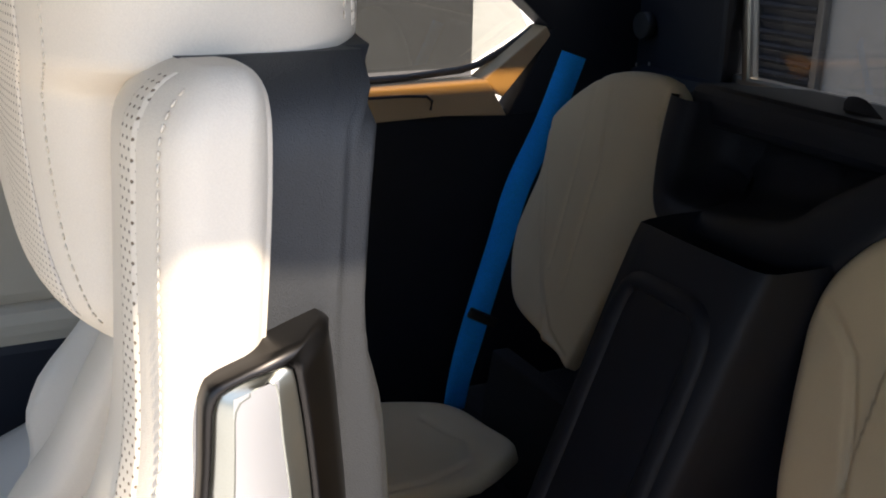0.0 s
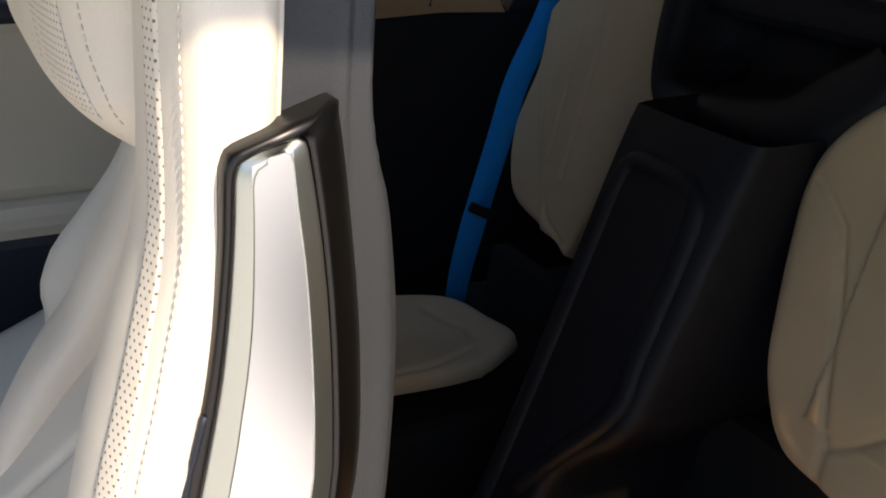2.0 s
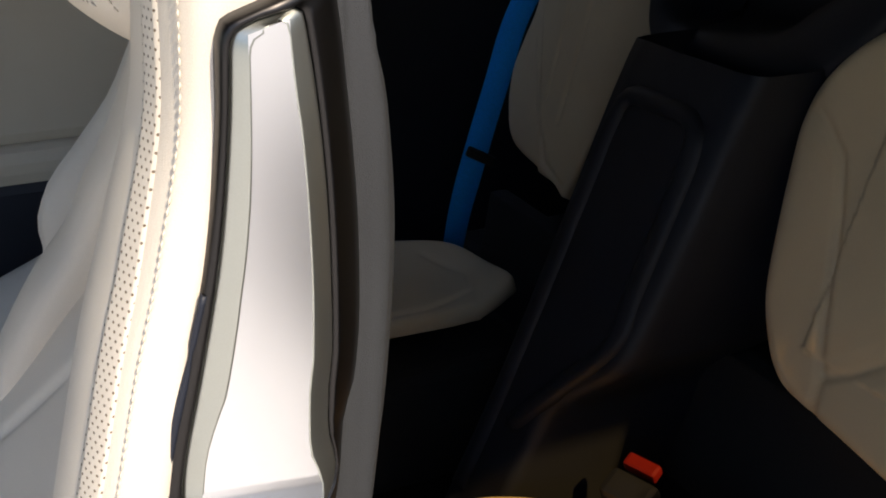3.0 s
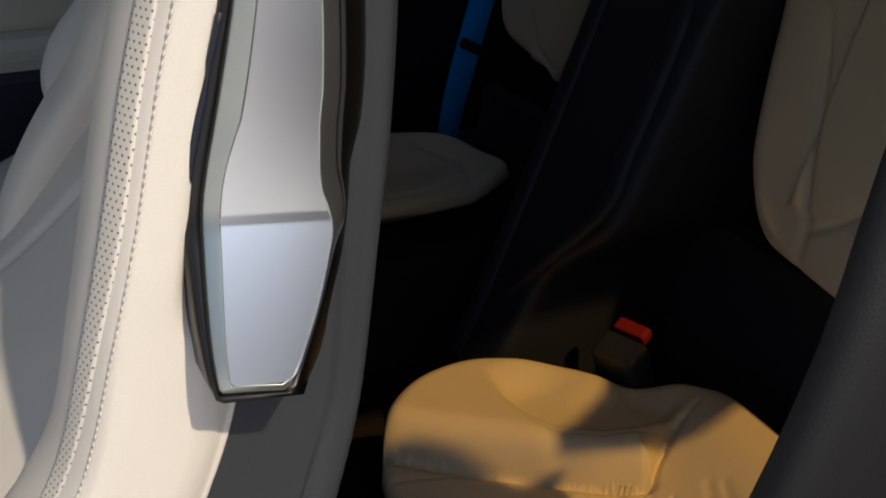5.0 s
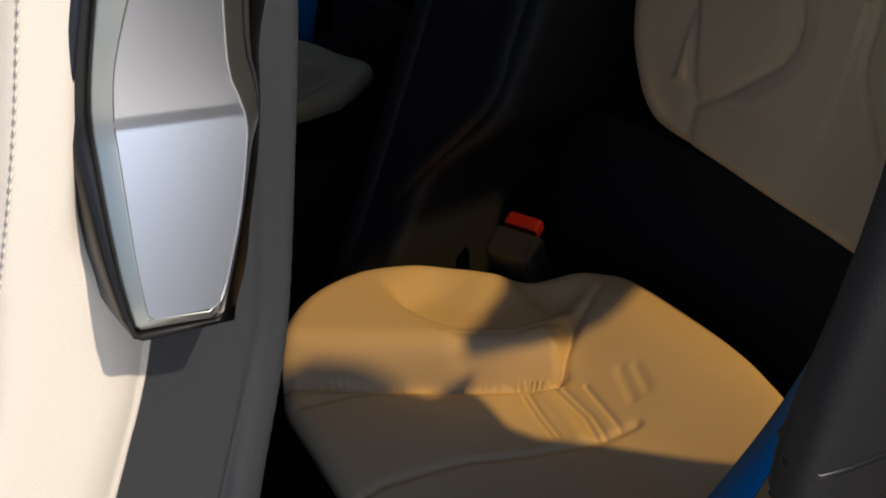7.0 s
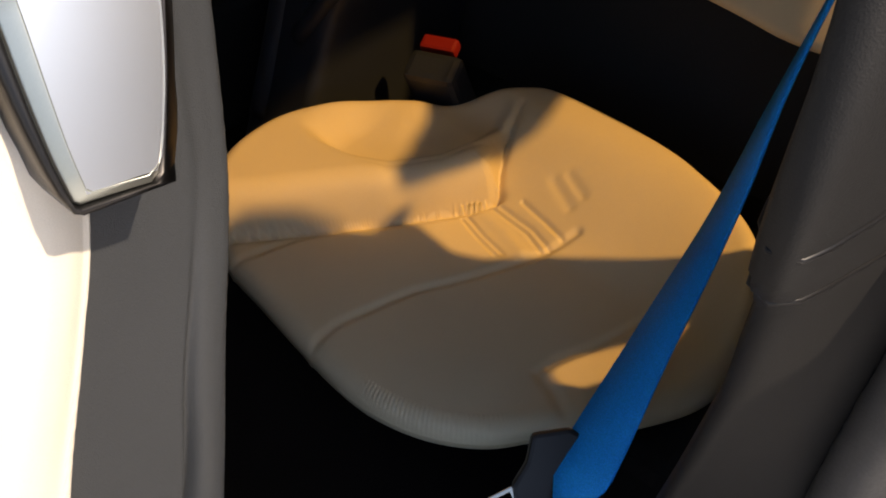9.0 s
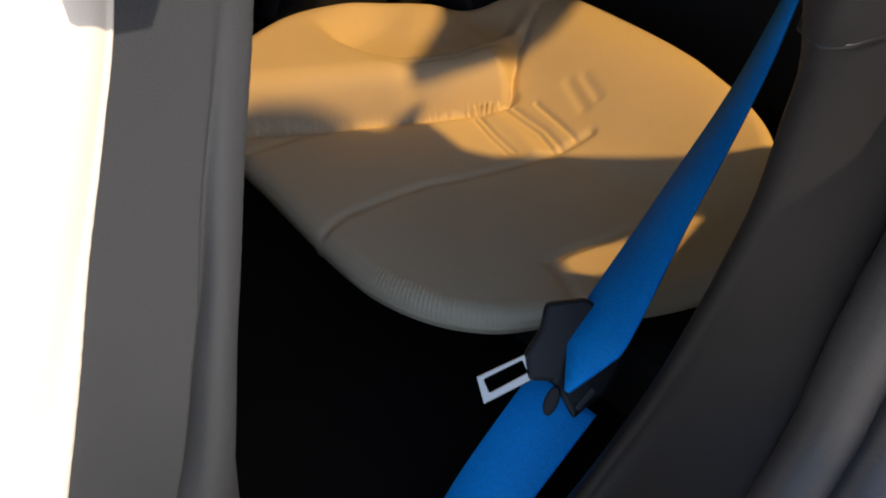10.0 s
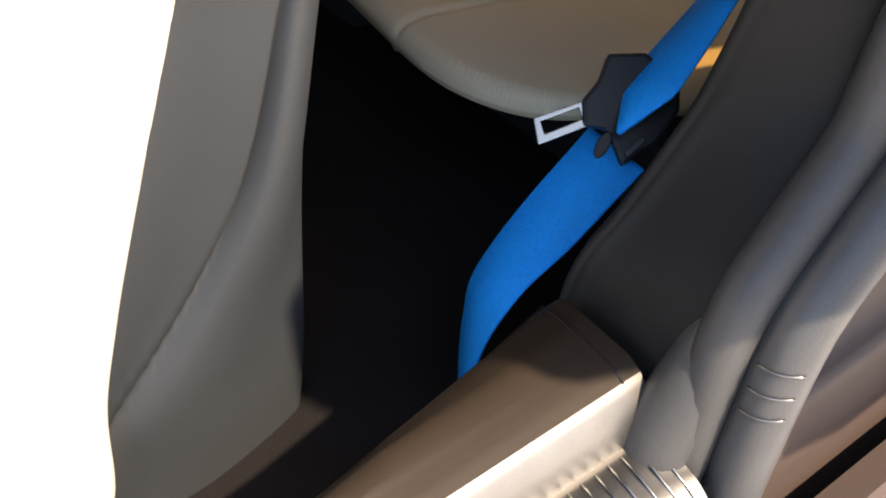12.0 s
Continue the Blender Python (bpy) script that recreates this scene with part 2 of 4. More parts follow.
def groove(u, v, path, deep=0.006, wide=0.006):
    """How deep a sewn seam along a path of u, v points presses in at one place."""
    best = 9.0
    for (a, b), (c, d) in zip(path, path[1:]):
        t = ((u - a) * (c - a) + (v - b) * (d - b)) / max((c - a) ** 2 + (d - b) ** 2, 1e-9)
        t = min(max(t, 0), 1)
        best = min(best, math.hypot(u - a - t * (c - a), v - b - t * (d - b)))
    return deep * math.exp(-((best / wide) ** 2))


def part(name, bm, mat, parent=None, label=""):
    """One mesh object from a bmesh, under a thing or a part."""
    me = bpy.data.meshes.new(name)
    bm.to_mesh(me)
    bm.free()
    me.materials.append(mat)
    ob = new(name, me)
    if parent:
        ob.parent = parent
    if label:
        tagged(ob, label)
    return ob


def thing(name, label, category, kind="", group=""):
    return tagged(new(name), label, category, group, kind)


def structure(name, bm, mat, label, category):
    return tagged(part(name, bm, mat), label, category, "", "structure")


def merged(*meshes):
    """Several bmeshes as one."""
    out = bmesh.new()
    for bm in meshes:
        me = bpy.data.meshes.new("piece")
        bm.to_mesh(me)
        bm.free()
        out.from_mesh(me)
        bpy.data.meshes.remove(me)
    return out


def stitches(path, normal, length=0.0030, gap=0.0042, thick=0.00055):
    """A row of short thread stitches lying along a path."""
    path = [Vector(p) for p in path]
    d = np.concatenate([[0], np.cumsum([(q - p).length for p, q in zip(path, path[1:])])])
    verts, faces = [], []

    def at(s):
        i = int(min(max(np.searchsorted(d, s) - 1, 0), len(path) - 2))
        return path[i].lerp(path[i + 1], (s - d[i]) / max(d[i + 1] - d[i], 1e-9))
    for s in np.arange(0.001, d[-1] - length, gap):
        a, c = at(s), at(s + length)
        along = (c - a).normalized()
        up = Vector(normal).normalized()
        side = along.cross(up).normalized()
        base = len(verts)
        for f, r, lift in ((0, 0.35, -0.4), (0.25, 1.0, 0.5), (0.75, 1.0, 0.5), (1, 0.35, -0.4)):
            p = a.lerp(c, f) + up * thick * lift
            verts += [p + thick * r * (side * math.cos(q) + up * math.sin(q)) for q in (0, math.pi / 2, math.pi, 1.5 * math.pi)]
        for i in range(3):
            for j in range(4):
                k = (j + 1) % 4
                faces.append((base + 4 * i + j, base + 4 * i + k, base + 4 * i + 4 + k, base + 4 * i + 4 + j))
    me = bpy.data.meshes.new("piece")
    me.from_pydata([tuple(v) for v in verts], [], faces)
    bm = bmesh.new()
    bm.from_mesh(me)
    bpy.data.meshes.remove(me)
    for f in bm.faces:
        f.smooth = True
    return bm


def ease(f):
    f = min(max(f, 0.0), 1.0)
    return f * f * (3 - 2 * f)


def gauss(d, w):
    return math.exp(-((d / w) ** 2))


# ---- car shell ----
CENTRE = 0.89  # the car's middle plane, y


structure("ground", box((60, 60, 0.2), 0, (0, 0, -0.1)), ground_brown, "pale sunlit paving round the car", "ground")
structure("floor", box((3.2, 1.34, 0.06), 0.01, (0.4, CENTRE, 0.22)), carpet, "black carpeted car floor", "floor")
# headliner with two unseen slits added to drop sun on the rear
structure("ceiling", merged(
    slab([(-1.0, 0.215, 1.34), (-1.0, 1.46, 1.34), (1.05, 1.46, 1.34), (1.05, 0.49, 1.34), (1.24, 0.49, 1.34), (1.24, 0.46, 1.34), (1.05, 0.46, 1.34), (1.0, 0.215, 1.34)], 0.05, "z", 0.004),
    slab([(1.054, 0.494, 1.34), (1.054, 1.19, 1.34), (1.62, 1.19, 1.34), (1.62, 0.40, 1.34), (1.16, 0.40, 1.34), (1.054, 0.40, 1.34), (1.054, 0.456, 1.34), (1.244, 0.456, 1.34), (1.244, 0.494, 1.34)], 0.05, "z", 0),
    box((0.57, 0.19, 0.05), 0.004, (1.337, 1.355, 1.365)), box((0.22, 0.064, 0.05), 0.004, (1.51, 1.225, 1.365))), roof_cloth, "black cloth headliner with slits added to let sun in", "ceiling")

# far side: door lining with window
far_door = thing("car_door", "closed cream and black passenger door lining", "car door")
part("upper_panel", box((1.45, 0.05, 0.26), 0.02, (0.25, 1.585, 0.83)), door_cream, far_door)
part("ledge", box((1.45, 0.08, 0.055), 0.02, (0.25, 1.57, 0.677)), door_cream, far_door)
part("lower_panel", box((1.45, 0.06, 0.40), 0.02, (0.25, 1.59, 0.45)), trim_black, far_door)
part("window_rail", box((1.45, 0.05, 0.03), 0.01, (0.25, 1.58, 0.965)), trim_black, far_door)

structure("wall_far", merged(box((0.85, 0.06, 0.76), 0.015, (1.36, 1.605, 0.555)), slab([(1.345, 1.56, 1.062), (1.27, 1.56, 1.125), (1.18, 1.56, 1.22), (1.18, 1.56, 1.36), (1.75, 1.56, 1.36), (1.75, 1.56, 0.93), (1.27, 1.56, 0.925)], 0.05, "y", 0.003)), trim_black, "black quarter trim beside the rear seat", "quarter trim")
ledge = thing("window_ledge", "tan ledge under the quarter window, sunlit", "trim")
part("sill_strip", slab([(0.95, 1.55, 0.926), (1.15, 1.55, 0.932), (1.262, 1.55, 0.926), (1.225, 1.55, 0.985), (0.95, 1.55, 0.978)], 0.06), tan_trim, ledge)
part("pillar_strip", slab([(1.222, 1.56, 0.985), (1.258, 1.56, 0.955), (1.345, 1.56, 1.052), (1.335, 1.56, 1.068)], 0.05), tan_trim, ledge)
part("gasket", tube([(0.95, 1.60, 0.984), (1.10, 1.60, 0.988), (1.20, 1.60, 0.996), (1.232, 1.60, 1.004), (1.28, 1.60, 1.028), (1.345, 1.60, 1.068)], 0.006, 8), rubber, ledge)
part("groove", tube([(1.0, 1.548, 0.968), (1.08, 1.548, 0.968), (1.115, 1.548, 0.966), (1.125, 1.548, 0.958), (1.122, 1.548, 0.944)], 0.0022, 8), trim_black, ledge)
window_1 = tagged(new("window_1"), "quarter window glass in a black frame", "window", "", "structure")
pane = part("pane", slab([(0.2, 1.63, 0.985), (1.22, 1.63, 0.995), (1.34, 1.63, 1.06), (1.2, 1.63, 1.3), (0.2, 1.63, 1.33)], 0.004, bevel=0), glass, window_1)

# rear: shelf, bulkhead and window
structure("wall_rear", merged(box((0.06, 1.34, 0.76), 0.02, (1.53, CENTRE, 0.62)), box((0.06, 0.26, 0.40), 0.01, (1.55, 1.47, 1.17))), trim_black, "black rear bulkhead below the rear window", "bulkhead")
structure("wall_rear_header", box((0.03, 1.1, 0.16), 0.006, (1.60, 0.86, 1.35)), trim_black, "black frame above the rear window", "car body")
window_4 = tagged(new("window_4"), "rear window with a grey frame", "window", "", "structure")
part("window_frame", merged(box((0.02, 0.02, 0.40), 0.006, (1.552, 1.338, 1.20), (-8, 0, 0)), box((0.02, 0.95, 0.02), 0.006, (1.552, 0.87, 1.003))), dark_chrome, window_4, "dull grey window frame")
part("pane", box((0.004, 1.0, 0.40), 0, (1.575, 0.84, 1.20)), dark_glass, window_4)
speaker = thing("loudspeaker", "small round black loudspeaker in the pillar trim", "loudspeaker")
part("grille", tube([(1.515, 1.53, 1.068), (1.50, 1.53, 1.068)], 0.022, 24), shell_black, speaker)

marks = thing("trim_label", "tiny pale marks on the black rear trim", "label")
for y, z, w in ((1.588, 0.994, 0.010), (1.573, 0.996, 0.008), (1.560, 0.998, 0.006), (1.522, 1.004, 0.005)):
    part("bar", box((0.002, w, 0.006), 0.0005, (1.5185, y, z)), pale_wall, marks)

# near side: sill and door pillar


def sill_section(x):
    """The sill narrows towards the front of the car."""
    y = max(0.215, 0.274 + 0.184 * (x - 0.585))
    return [(x, y + 0.012, 0.25), (x, y + 0.006, 0.388), (x, y + 0.004, 0.394), (x, y - 0.010, 0.4145), (x, y - 0.013, 0.4165), (x, y - 0.020, 0.4175), (x, 0.204, 0.4155), (x, 0.196, 0.4135), (x, 0.188, 0.4085)]


structure("door_sill", loft([ring_points(sill_section(x), 40, False) for x in np.linspace(-1.2, 0.575, 12)], False), sill_metal, "brown satin door sill with a rounded outer edge", "door sill")
tread = thing("tread_plate", "ribbed silver tread plate on the outer sill", "tread plate")
# added strip that stands in for the sky's glint on the sill
part("glint_strip", loft([ring_points([(x, 0.1885, 0.4092), (x, 0.183, 0.4025), (x, 0.176, 0.389), (x, 0.172, 0.366)], 24, False) for x in np.linspace(-1.2, 0.575, 10)], False), edge_glint, tread, "bright strip added for the glint along the sill's edge")
part("joint", tube([(0.560, y, z) for x, y, z in sill_section(0.560)[2:]], 0.0009, 6), gloss_black, tread, "thin dark joint")
part("plate", loft([ring_points([(x, 0.178, 0.366), (x, 0.172, 0.369), (x, 0.150, 0.366), (x, 0.128, 0.358), (x, 0.112, 0.340), (x, 0.108, 0.31)], 30, False) for x in np.linspace(-1.2, 0.575, 10)], False), dark_chrome, tread)
rib = part("rib", tube([(0.566, 0.168, 0.3705), (0.566, 0.150, 0.3675), (0.566, 0.128, 0.3595), (0.566, 0.114, 0.3435)], 0.0010, 6, up=Vector((1, 0, 0))), dark_chrome, tread)
for i in range(1, 14):
    more = new("rib", rib.data)
    more.parent, more.location = tread, (-0.011 * i, 0, 0)
structure("wall_outer_sill", box((2.30, 0.06, 0.22), 0.03, (-0.03, 0.075, 0.195)), car_paint, "bronze painted outer sill of the car body", "car body")

edge_x = smooth_curve([(0.25, 0.57), (0.42, 0.575), (0.452, 0.583), (0.48, 0.607), (0.52, 0.627), (0.56, 0.642), (0.62, 0.646), (0.69, 0.643), (0.76, 0.625), (0.80, 0.610), (0.83, 0.588), (0.855, 0.574), (0.88, 0.571), (0.91, 0.580), (0.94, 0.594), (0.97, 0.607), (1.0, 0.622), (1.10, 0.675), (1.22, 0.75), (1.34, 0.84)])
edge_y = smooth_curve([(0.25, 0.275), (0.42, 0.262), (0.55, 0.236), (0.64, 0.215), (0.76, 0.187), (0.90, 0.158), (1.0, 0.175), (1.34, 0.345)])
seal_x = smooth_curve([(0.30, 0.586), (0.40, 0.60), (0.47, 0.617), (0.52, 0.657), (0.57, 0.694), (0.69, 0.706), (0.90, 0.69), (1.0, 0.70), (1.10, 0.74), (1.22, 0.82), (1.34, 0.92)])
seal_y = smooth_curve([(0.30, 0.160), (0.57, 0.160), (0.90, 0.125), (1.0, 0.14), (1.34, 0.31)])


def pillar_ring(z):
    xe, ye, xs, ys = edge_x(z), edge_y(z), seal_x(z), seal_y(z)
    return [(xe + 0.20, ye + 0.03, z), (xe + 0.05, ye + 0.012, z), (xe + 0.008, ye + 0.004, z), (xe, ye - 0.004, z), (xe + 0.012, ye - 0.014, z), (xs - 0.012, ys + 0.014, z), (xs, ys, z), (xs + 0.02, ys - 0.002, z), (xs + 0.08, ys + 0.01, z)]


structure("pillar_trim", loft([ring_points(pillar_ring(z), 110, False) for z in np.linspace(0.25, 1.36, 70)], False), pillar_grey, "soft black door pillar trim rising from the sill", "pillar trim")
for shift in (0.0, 0.034):
    groove_path = []
    for f in np.linspace(0.16, 0.80, 26):
        z = 0.888 - shift - 0.075 * (f - 0.16)
        p = ring_points(pillar_ring(z), 110, False)[int(f * 109)]
        groove_path.append((p.x, p.y, p.z))
    structure("trim", tube(groove_path, 0.0012, 6), gloss_black, "thin dark joint round the pillar trim", "trim joint")
seal = thing("door_seal", "double black rubber door seal round the opening", "door seal")
part("inner_bead", tube([(seal_x(z) - 0.006, seal_y(z) - 0.006, z) for z in np.linspace(0.325, 1.34, 60)], 0.018, 14), seal_black, seal)
part("outer_bead", tube([(seal_x(z) + 0.012, seal_y(z) - 0.036, z) for z in np.linspace(0.315, 1.34, 60)], 0.019, 14), rubber, seal)
part("seal_foot", tube(ring_points([(0.560, 0.172, 0.30), (0.574, 0.168, 0.36), (0.596, 0.164, 0.41), (0.625, 0.162, 0.46), (0.66, 0.158, 0.51)], 24, False), lambda f: 0.030 - 0.014 * f, 14), seal_black, seal)
for z in (0.446, 0.430, 0.414):
    c = Vector((seal_x(z) + 0.012, seal_y(z) - 0.036, z))
    d = (Vector((seal_x(z + 0.01) + 0.012, seal_y(z + 0.01) - 0.036, z + 0.01)) - c).normalized()
    a = Vector((-0.65, -0.33, 0.68))
    a = (a - d * a.dot(d)).normalized()
    e = d.cross(a)
    part("joint_mark", tube([c + 0.0193 * (math.cos(q) * a + math.sin(q) * e) + d * 0.004 * math.sin(q) for q in np.linspace(-0.75, 0.75, 12)], 0.0008, 6), dark_chrome, seal)
structure("door_jamb", loft([ring_points([(x, 0.158, 0.44), (x, 0.153, 0.42), (x, 0.147, 0.392), (x, 0.138, 0.379), (x, 0.129, 0.375), (x, 0.125, 0.366), (x, 0.121, 0.32), (x, 0.112, 0.2)], 40, False) for x in np.linspace(0.622, 0.95, 10)], False), car_paint, "bronze painted body edge below the pillar", "car body")


def lip(z):
    """How far the unseen shoulder, added to shade sill and floor, reaches forward."""
    return 0.15 * ease((z - 0.62) / 0.09)


structure("wall_quarter_outer", loft([[(seal_x(z) + 0.03, seal_y(z) - 0.02, z), (seal_x(z) + 0.035, 0.06, z), (seal_x(z) + 0.04 - 0.6 * lip(z), 0.0, z), (seal_x(z) + 0.045 - lip(z), -0.045, z), (seal_x(z) + 0.12 - lip(z), -0.065, z), (1.9, -0.07, z)] for z in np.linspace(0.52, 0.89, 24)], False), car_paint, "bronze painted rear body side with an unseen shoulder added for shade", "car body")


def side_y(z):
    """The lean of the body side above the belt line."""
    return 0.14 + max(0.0, z - 0.93) * 0.46


def side_plate(points, y_shift=0.0, thick=0.03):
    return slab([(x, side_y(z) + y_shift, z) for x, z in points], thick, "y", 0)


# unseen opening outlines, traced along the sun from the cushion's lit patches
SUN_EDGE = [(1.030, 0.640), (1.019, 0.683), (1.011, 0.722), (0.998, 0.770), (0.972, 0.810), (0.962, 0.868), (0.957, 0.928), (0.944, 0.964), (0.925, 0.991), (0.895, 1.016), (0.860, 1.020)]
SUN_GAP_TOP = [(0.834, 0.632), (0.848, 0.651), (0.864, 0.678), (0.875, 0.689), (0.897, 0.682), (0.931, 0.652), (0.976, 0.636)]
SUN_GAP_LOW = [(0.976, 0.636), (0.975, 0.617), (0.953, 0.599), (0.906, 0.591), (0.872, 0.608), (0.834, 0.632)]
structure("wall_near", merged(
    side_plate([(0.80, 0.64)] + SUN_GAP_TOP + SUN_EDGE + [(0.765, 1.02), (0.765, 0.80), (0.80, 0.76)], 0.06),
    side_plate([(0.80, 0.24), (1.95, 0.24), (1.95, 0.60), (1.06, 0.60), (1.03, 0.64)] + SUN_GAP_LOW + [(0.80, 0.64)], 0.06),
    side_plate([(1.24, 0.60), (1.95, 0.60), (1.95, 1.34), (0.84, 1.34), (0.84, 1.14), (1.24, 1.14), (1.24, 1.035), (1.14, 1.03), (1.10, 1.0), (1.05, 0.98), (1.0, 0.972), (1.05, 0.953), (1.09, 0.943), (1.13, 0.945), (1.18, 0.958), (1.24, 0.965)], 0.06)), trim_black, "black inner rear body side with openings cut to shape the sun", "car body")
# tinted panes filling the openings added for the sun patches
side_sun_gaps = tagged(new("side_sun_gaps"), "unseen tinted panes in the openings that shape the cushion's sun patches", "window", "", "structure")
part("pane", side_plate(SUN_EDGE + [(0.86, 1.14), (1.24, 1.14), (1.24, 0.60), (1.06, 0.60)], 0.08, 0.004), sun_tint_glass, side_sun_gaps)
part("pane", side_plate(SUN_GAP_TOP + SUN_GAP_LOW[1:-1], 0.075, 0.004), sun_tint_glass, side_sun_gaps)
# panes that tint the sun falling through the added roof slits
roof_sun_slits = tagged(new("roof_sun_slits"), "tinted panes in the sun slits added to the roof", "window", "", "structure")
part("pane", slab([(1.056, 1.194, 1.37), (1.056, 1.256, 1.37), (1.40, 1.256, 1.365), (1.40, 1.194, 1.365)], 0.004, "z", 0), sun_tint_glass, roof_sun_slits)
part("pane", slab([(1.056, 0.462, 1.365), (1.056, 0.488, 1.365), (1.238, 0.488, 1.36), (1.238, 0.462, 1.36)], 0.004, "z", 0), sun_tint_glass, roof_sun_slits)
structure("wall_firewall", box((0.06, 1.34, 0.88), 0.02, (-1.15, CENTRE, 0.68)), trim_black, "black dashboard at the front of the cabin", "dashboard")

# ---- front seat ----
nose_x = smooth_curve([(0.28, 0.02), (0.50, 0.06), (0.60, 0.17), (0.68, 0.295), (0.74, 0.355), (0.79, 0.385), (0.852, 0.402), (0.919, 0.419), (0.968, 0.432), (1.013, 0.4465), (1.077, 0.4648), (1.153, 0.4702), (1.175, 0.4716), (1.182, 0.4732), (1.187, 0.4756), (1.193, 0.4800), (1.1964, 0.484), (1.1984, 0.488), (1.200, 0.493)])
back_x = smooth_curve([(0.25, 0.28), (0.293, 0.295), (0.36, 0.305), (0.43, 0.327), (0.526, 0.364), (0.63, 0.406), (0.692, 0.429), (0.745, 0.451), (0.80, 0.472), (0.88, 0.49), (1.10, 0.516), (1.183, 0.521), (1.19, 0.5207), (1.1957, 0.519), (1.1988, 0.516), (1.2, 0.509)])
shell_x = smooth_curve([(0.18, 0.437), (0.283, 0.461), (0.462, 0.482), (0.582, 0.502), (0.70, 0.531), (0.787, 0.553), (0.867, 0.565), (0.93, 0.573), (1.0, 0.577), (1.055, 0.574), (1.115, 0.562), (1.155, 0.5645), (1.18, 0.568), (1.2, 0.572)])

front_seat = thing("driver_seat", "cream leather front seat with a black back shell", "car seat")
front_seat.location.x = 0.004


def bolster_ring(z, full=True):
    xn, xb = nose_x(z) + 0.006, back_x(z)
    top = 1 - math.sqrt(1 - min(max(0.0, (z - 1.176) / 0.0245), 1) ** 2)
    yo, yi = 0.388 + 0.016 * top, 0.475 - 0.050 * top
    ym, hw = 0.5 * (yo + yi), 0.5 * (yi - yo)
    r = min(0.018, 0.5 * (xb - xn))
    dip = 0.010
    nose = [(xn + r - r * math.cos(q), ym - hw * math.sin(q), z) for q in np.linspace(-math.pi / 2, math.pi / 2, 9)]
    under = min(max((z - 0.85) / 0.03, 0), 1) * min(max((1.06 - z) / 0.08, 0), 1)
    side = [(xn + r + (xb - xn - r) * f, yo + dip * max(0, (f - 0.6) / 0.4) ** 2 + under * sunk, z) for f, sunk in ((0.3, 0), (0.5, 0.016), (0.65, 0.022), (0.8, 0.022), (0.93, 0.022), (1.0, 0.022))] + [(xb, 0.43, z)]
    return [(xb, yi, z)] + nose + side


bolster_z = list(np.linspace(0.28, 1.17, 90)) + [1.175, 1.179, 1.183, 1.187, 1.190, 1.1925, 1.1945, 1.196, 1.1975, 1.1985, 1.1993, 1.1999]
part("side_bolster", loft([ring_points(bolster_ring(z), 150, False) for z in bolster_z], False, False, True), leather, front_seat)


def nose_point(z, depth, lift=0.0):
    """A place on the outer half of the bolster's rounded front, so far behind its foremost line."""
    xn, xb = nose_x(z) + 0.006, back_x(z)
    top = 1 - math.sqrt(1 - min(max(0.0, (z - 1.176) / 0.0245), 1) ** 2)
    yo, yi = 0.388 + 0.016 * top, 0.475 - 0.050 * top
    ym, hw = 0.5 * (yo + yi), 0.5 * (yi - yo)
    r = min(0.018, 0.5 * (xb - xn))
    c = 1 - depth / r
    s = math.sqrt(max(0.0, 1 - c * c)) if c > -1 else 1.0
    if depth > r:
        return Vector((xn + depth, yo - lift, z))
    n = Vector((-c / r, -s / hw, 0)).normalized()
    return Vector((xn + depth, ym - hw * s, z)) + n * lift


seam_depth = smooth_curve([(0.70, 0.003), (0.79, 0.0045), (0.85, 0.007), (0.92, 0.0095), (1.0, 0.008), (1.08, 0.004), (1.15, 0.003), (1.2, 0.003)])
strip_z = np.concatenate([np.linspace(0.72, 1.18, 104), np.linspace(1.183, 1.1975, 10)])
strip_rings = []
for z in strip_z:
    d = seam_depth(z)
    r = min(0.018, 0.5 * (back_x(z) - nose_x(z) - 0.006))
    reach = math.sqrt(1 - (1 - d / r) ** 2)
    first = r * (1 - math.sqrt(1 - max(0.0, reach - 0.34) ** 2))
    strip_rings.append([nose_point(z, first, -0.0006)] + [nose_point(z, dd, 0.0010) for dd in np.linspace(first + 0.0002, d - 0.0006, 10)] + [nose_point(z, d, -0.0006)])
part("perforated_strip", loft(strip_rings, False), leather_holes, front_seat, "perforated cream leather strip")
tagged(part("stitching", stitches([nose_point(z, seam_depth(z) + 0.0048, 0.0010) for z in np.linspace(0.72, 1.196, 122)], (-0.3, -1, 0)), thread, front_seat, "raised cream thread"), kind="stuff")


crease_x = smooth_curve([(0.20, 0.22), (0.28, 0.262), (0.345, 0.306), (0.386, 0.346), (0.432, 0.387), (0.474, 0.417), (0.505, 0.433), (0.54, 0.447), (0.59, 0.463), (0.636, 0.478), (0.68, 0.489), (0.80, 0.522), (1.2, 0.547)])


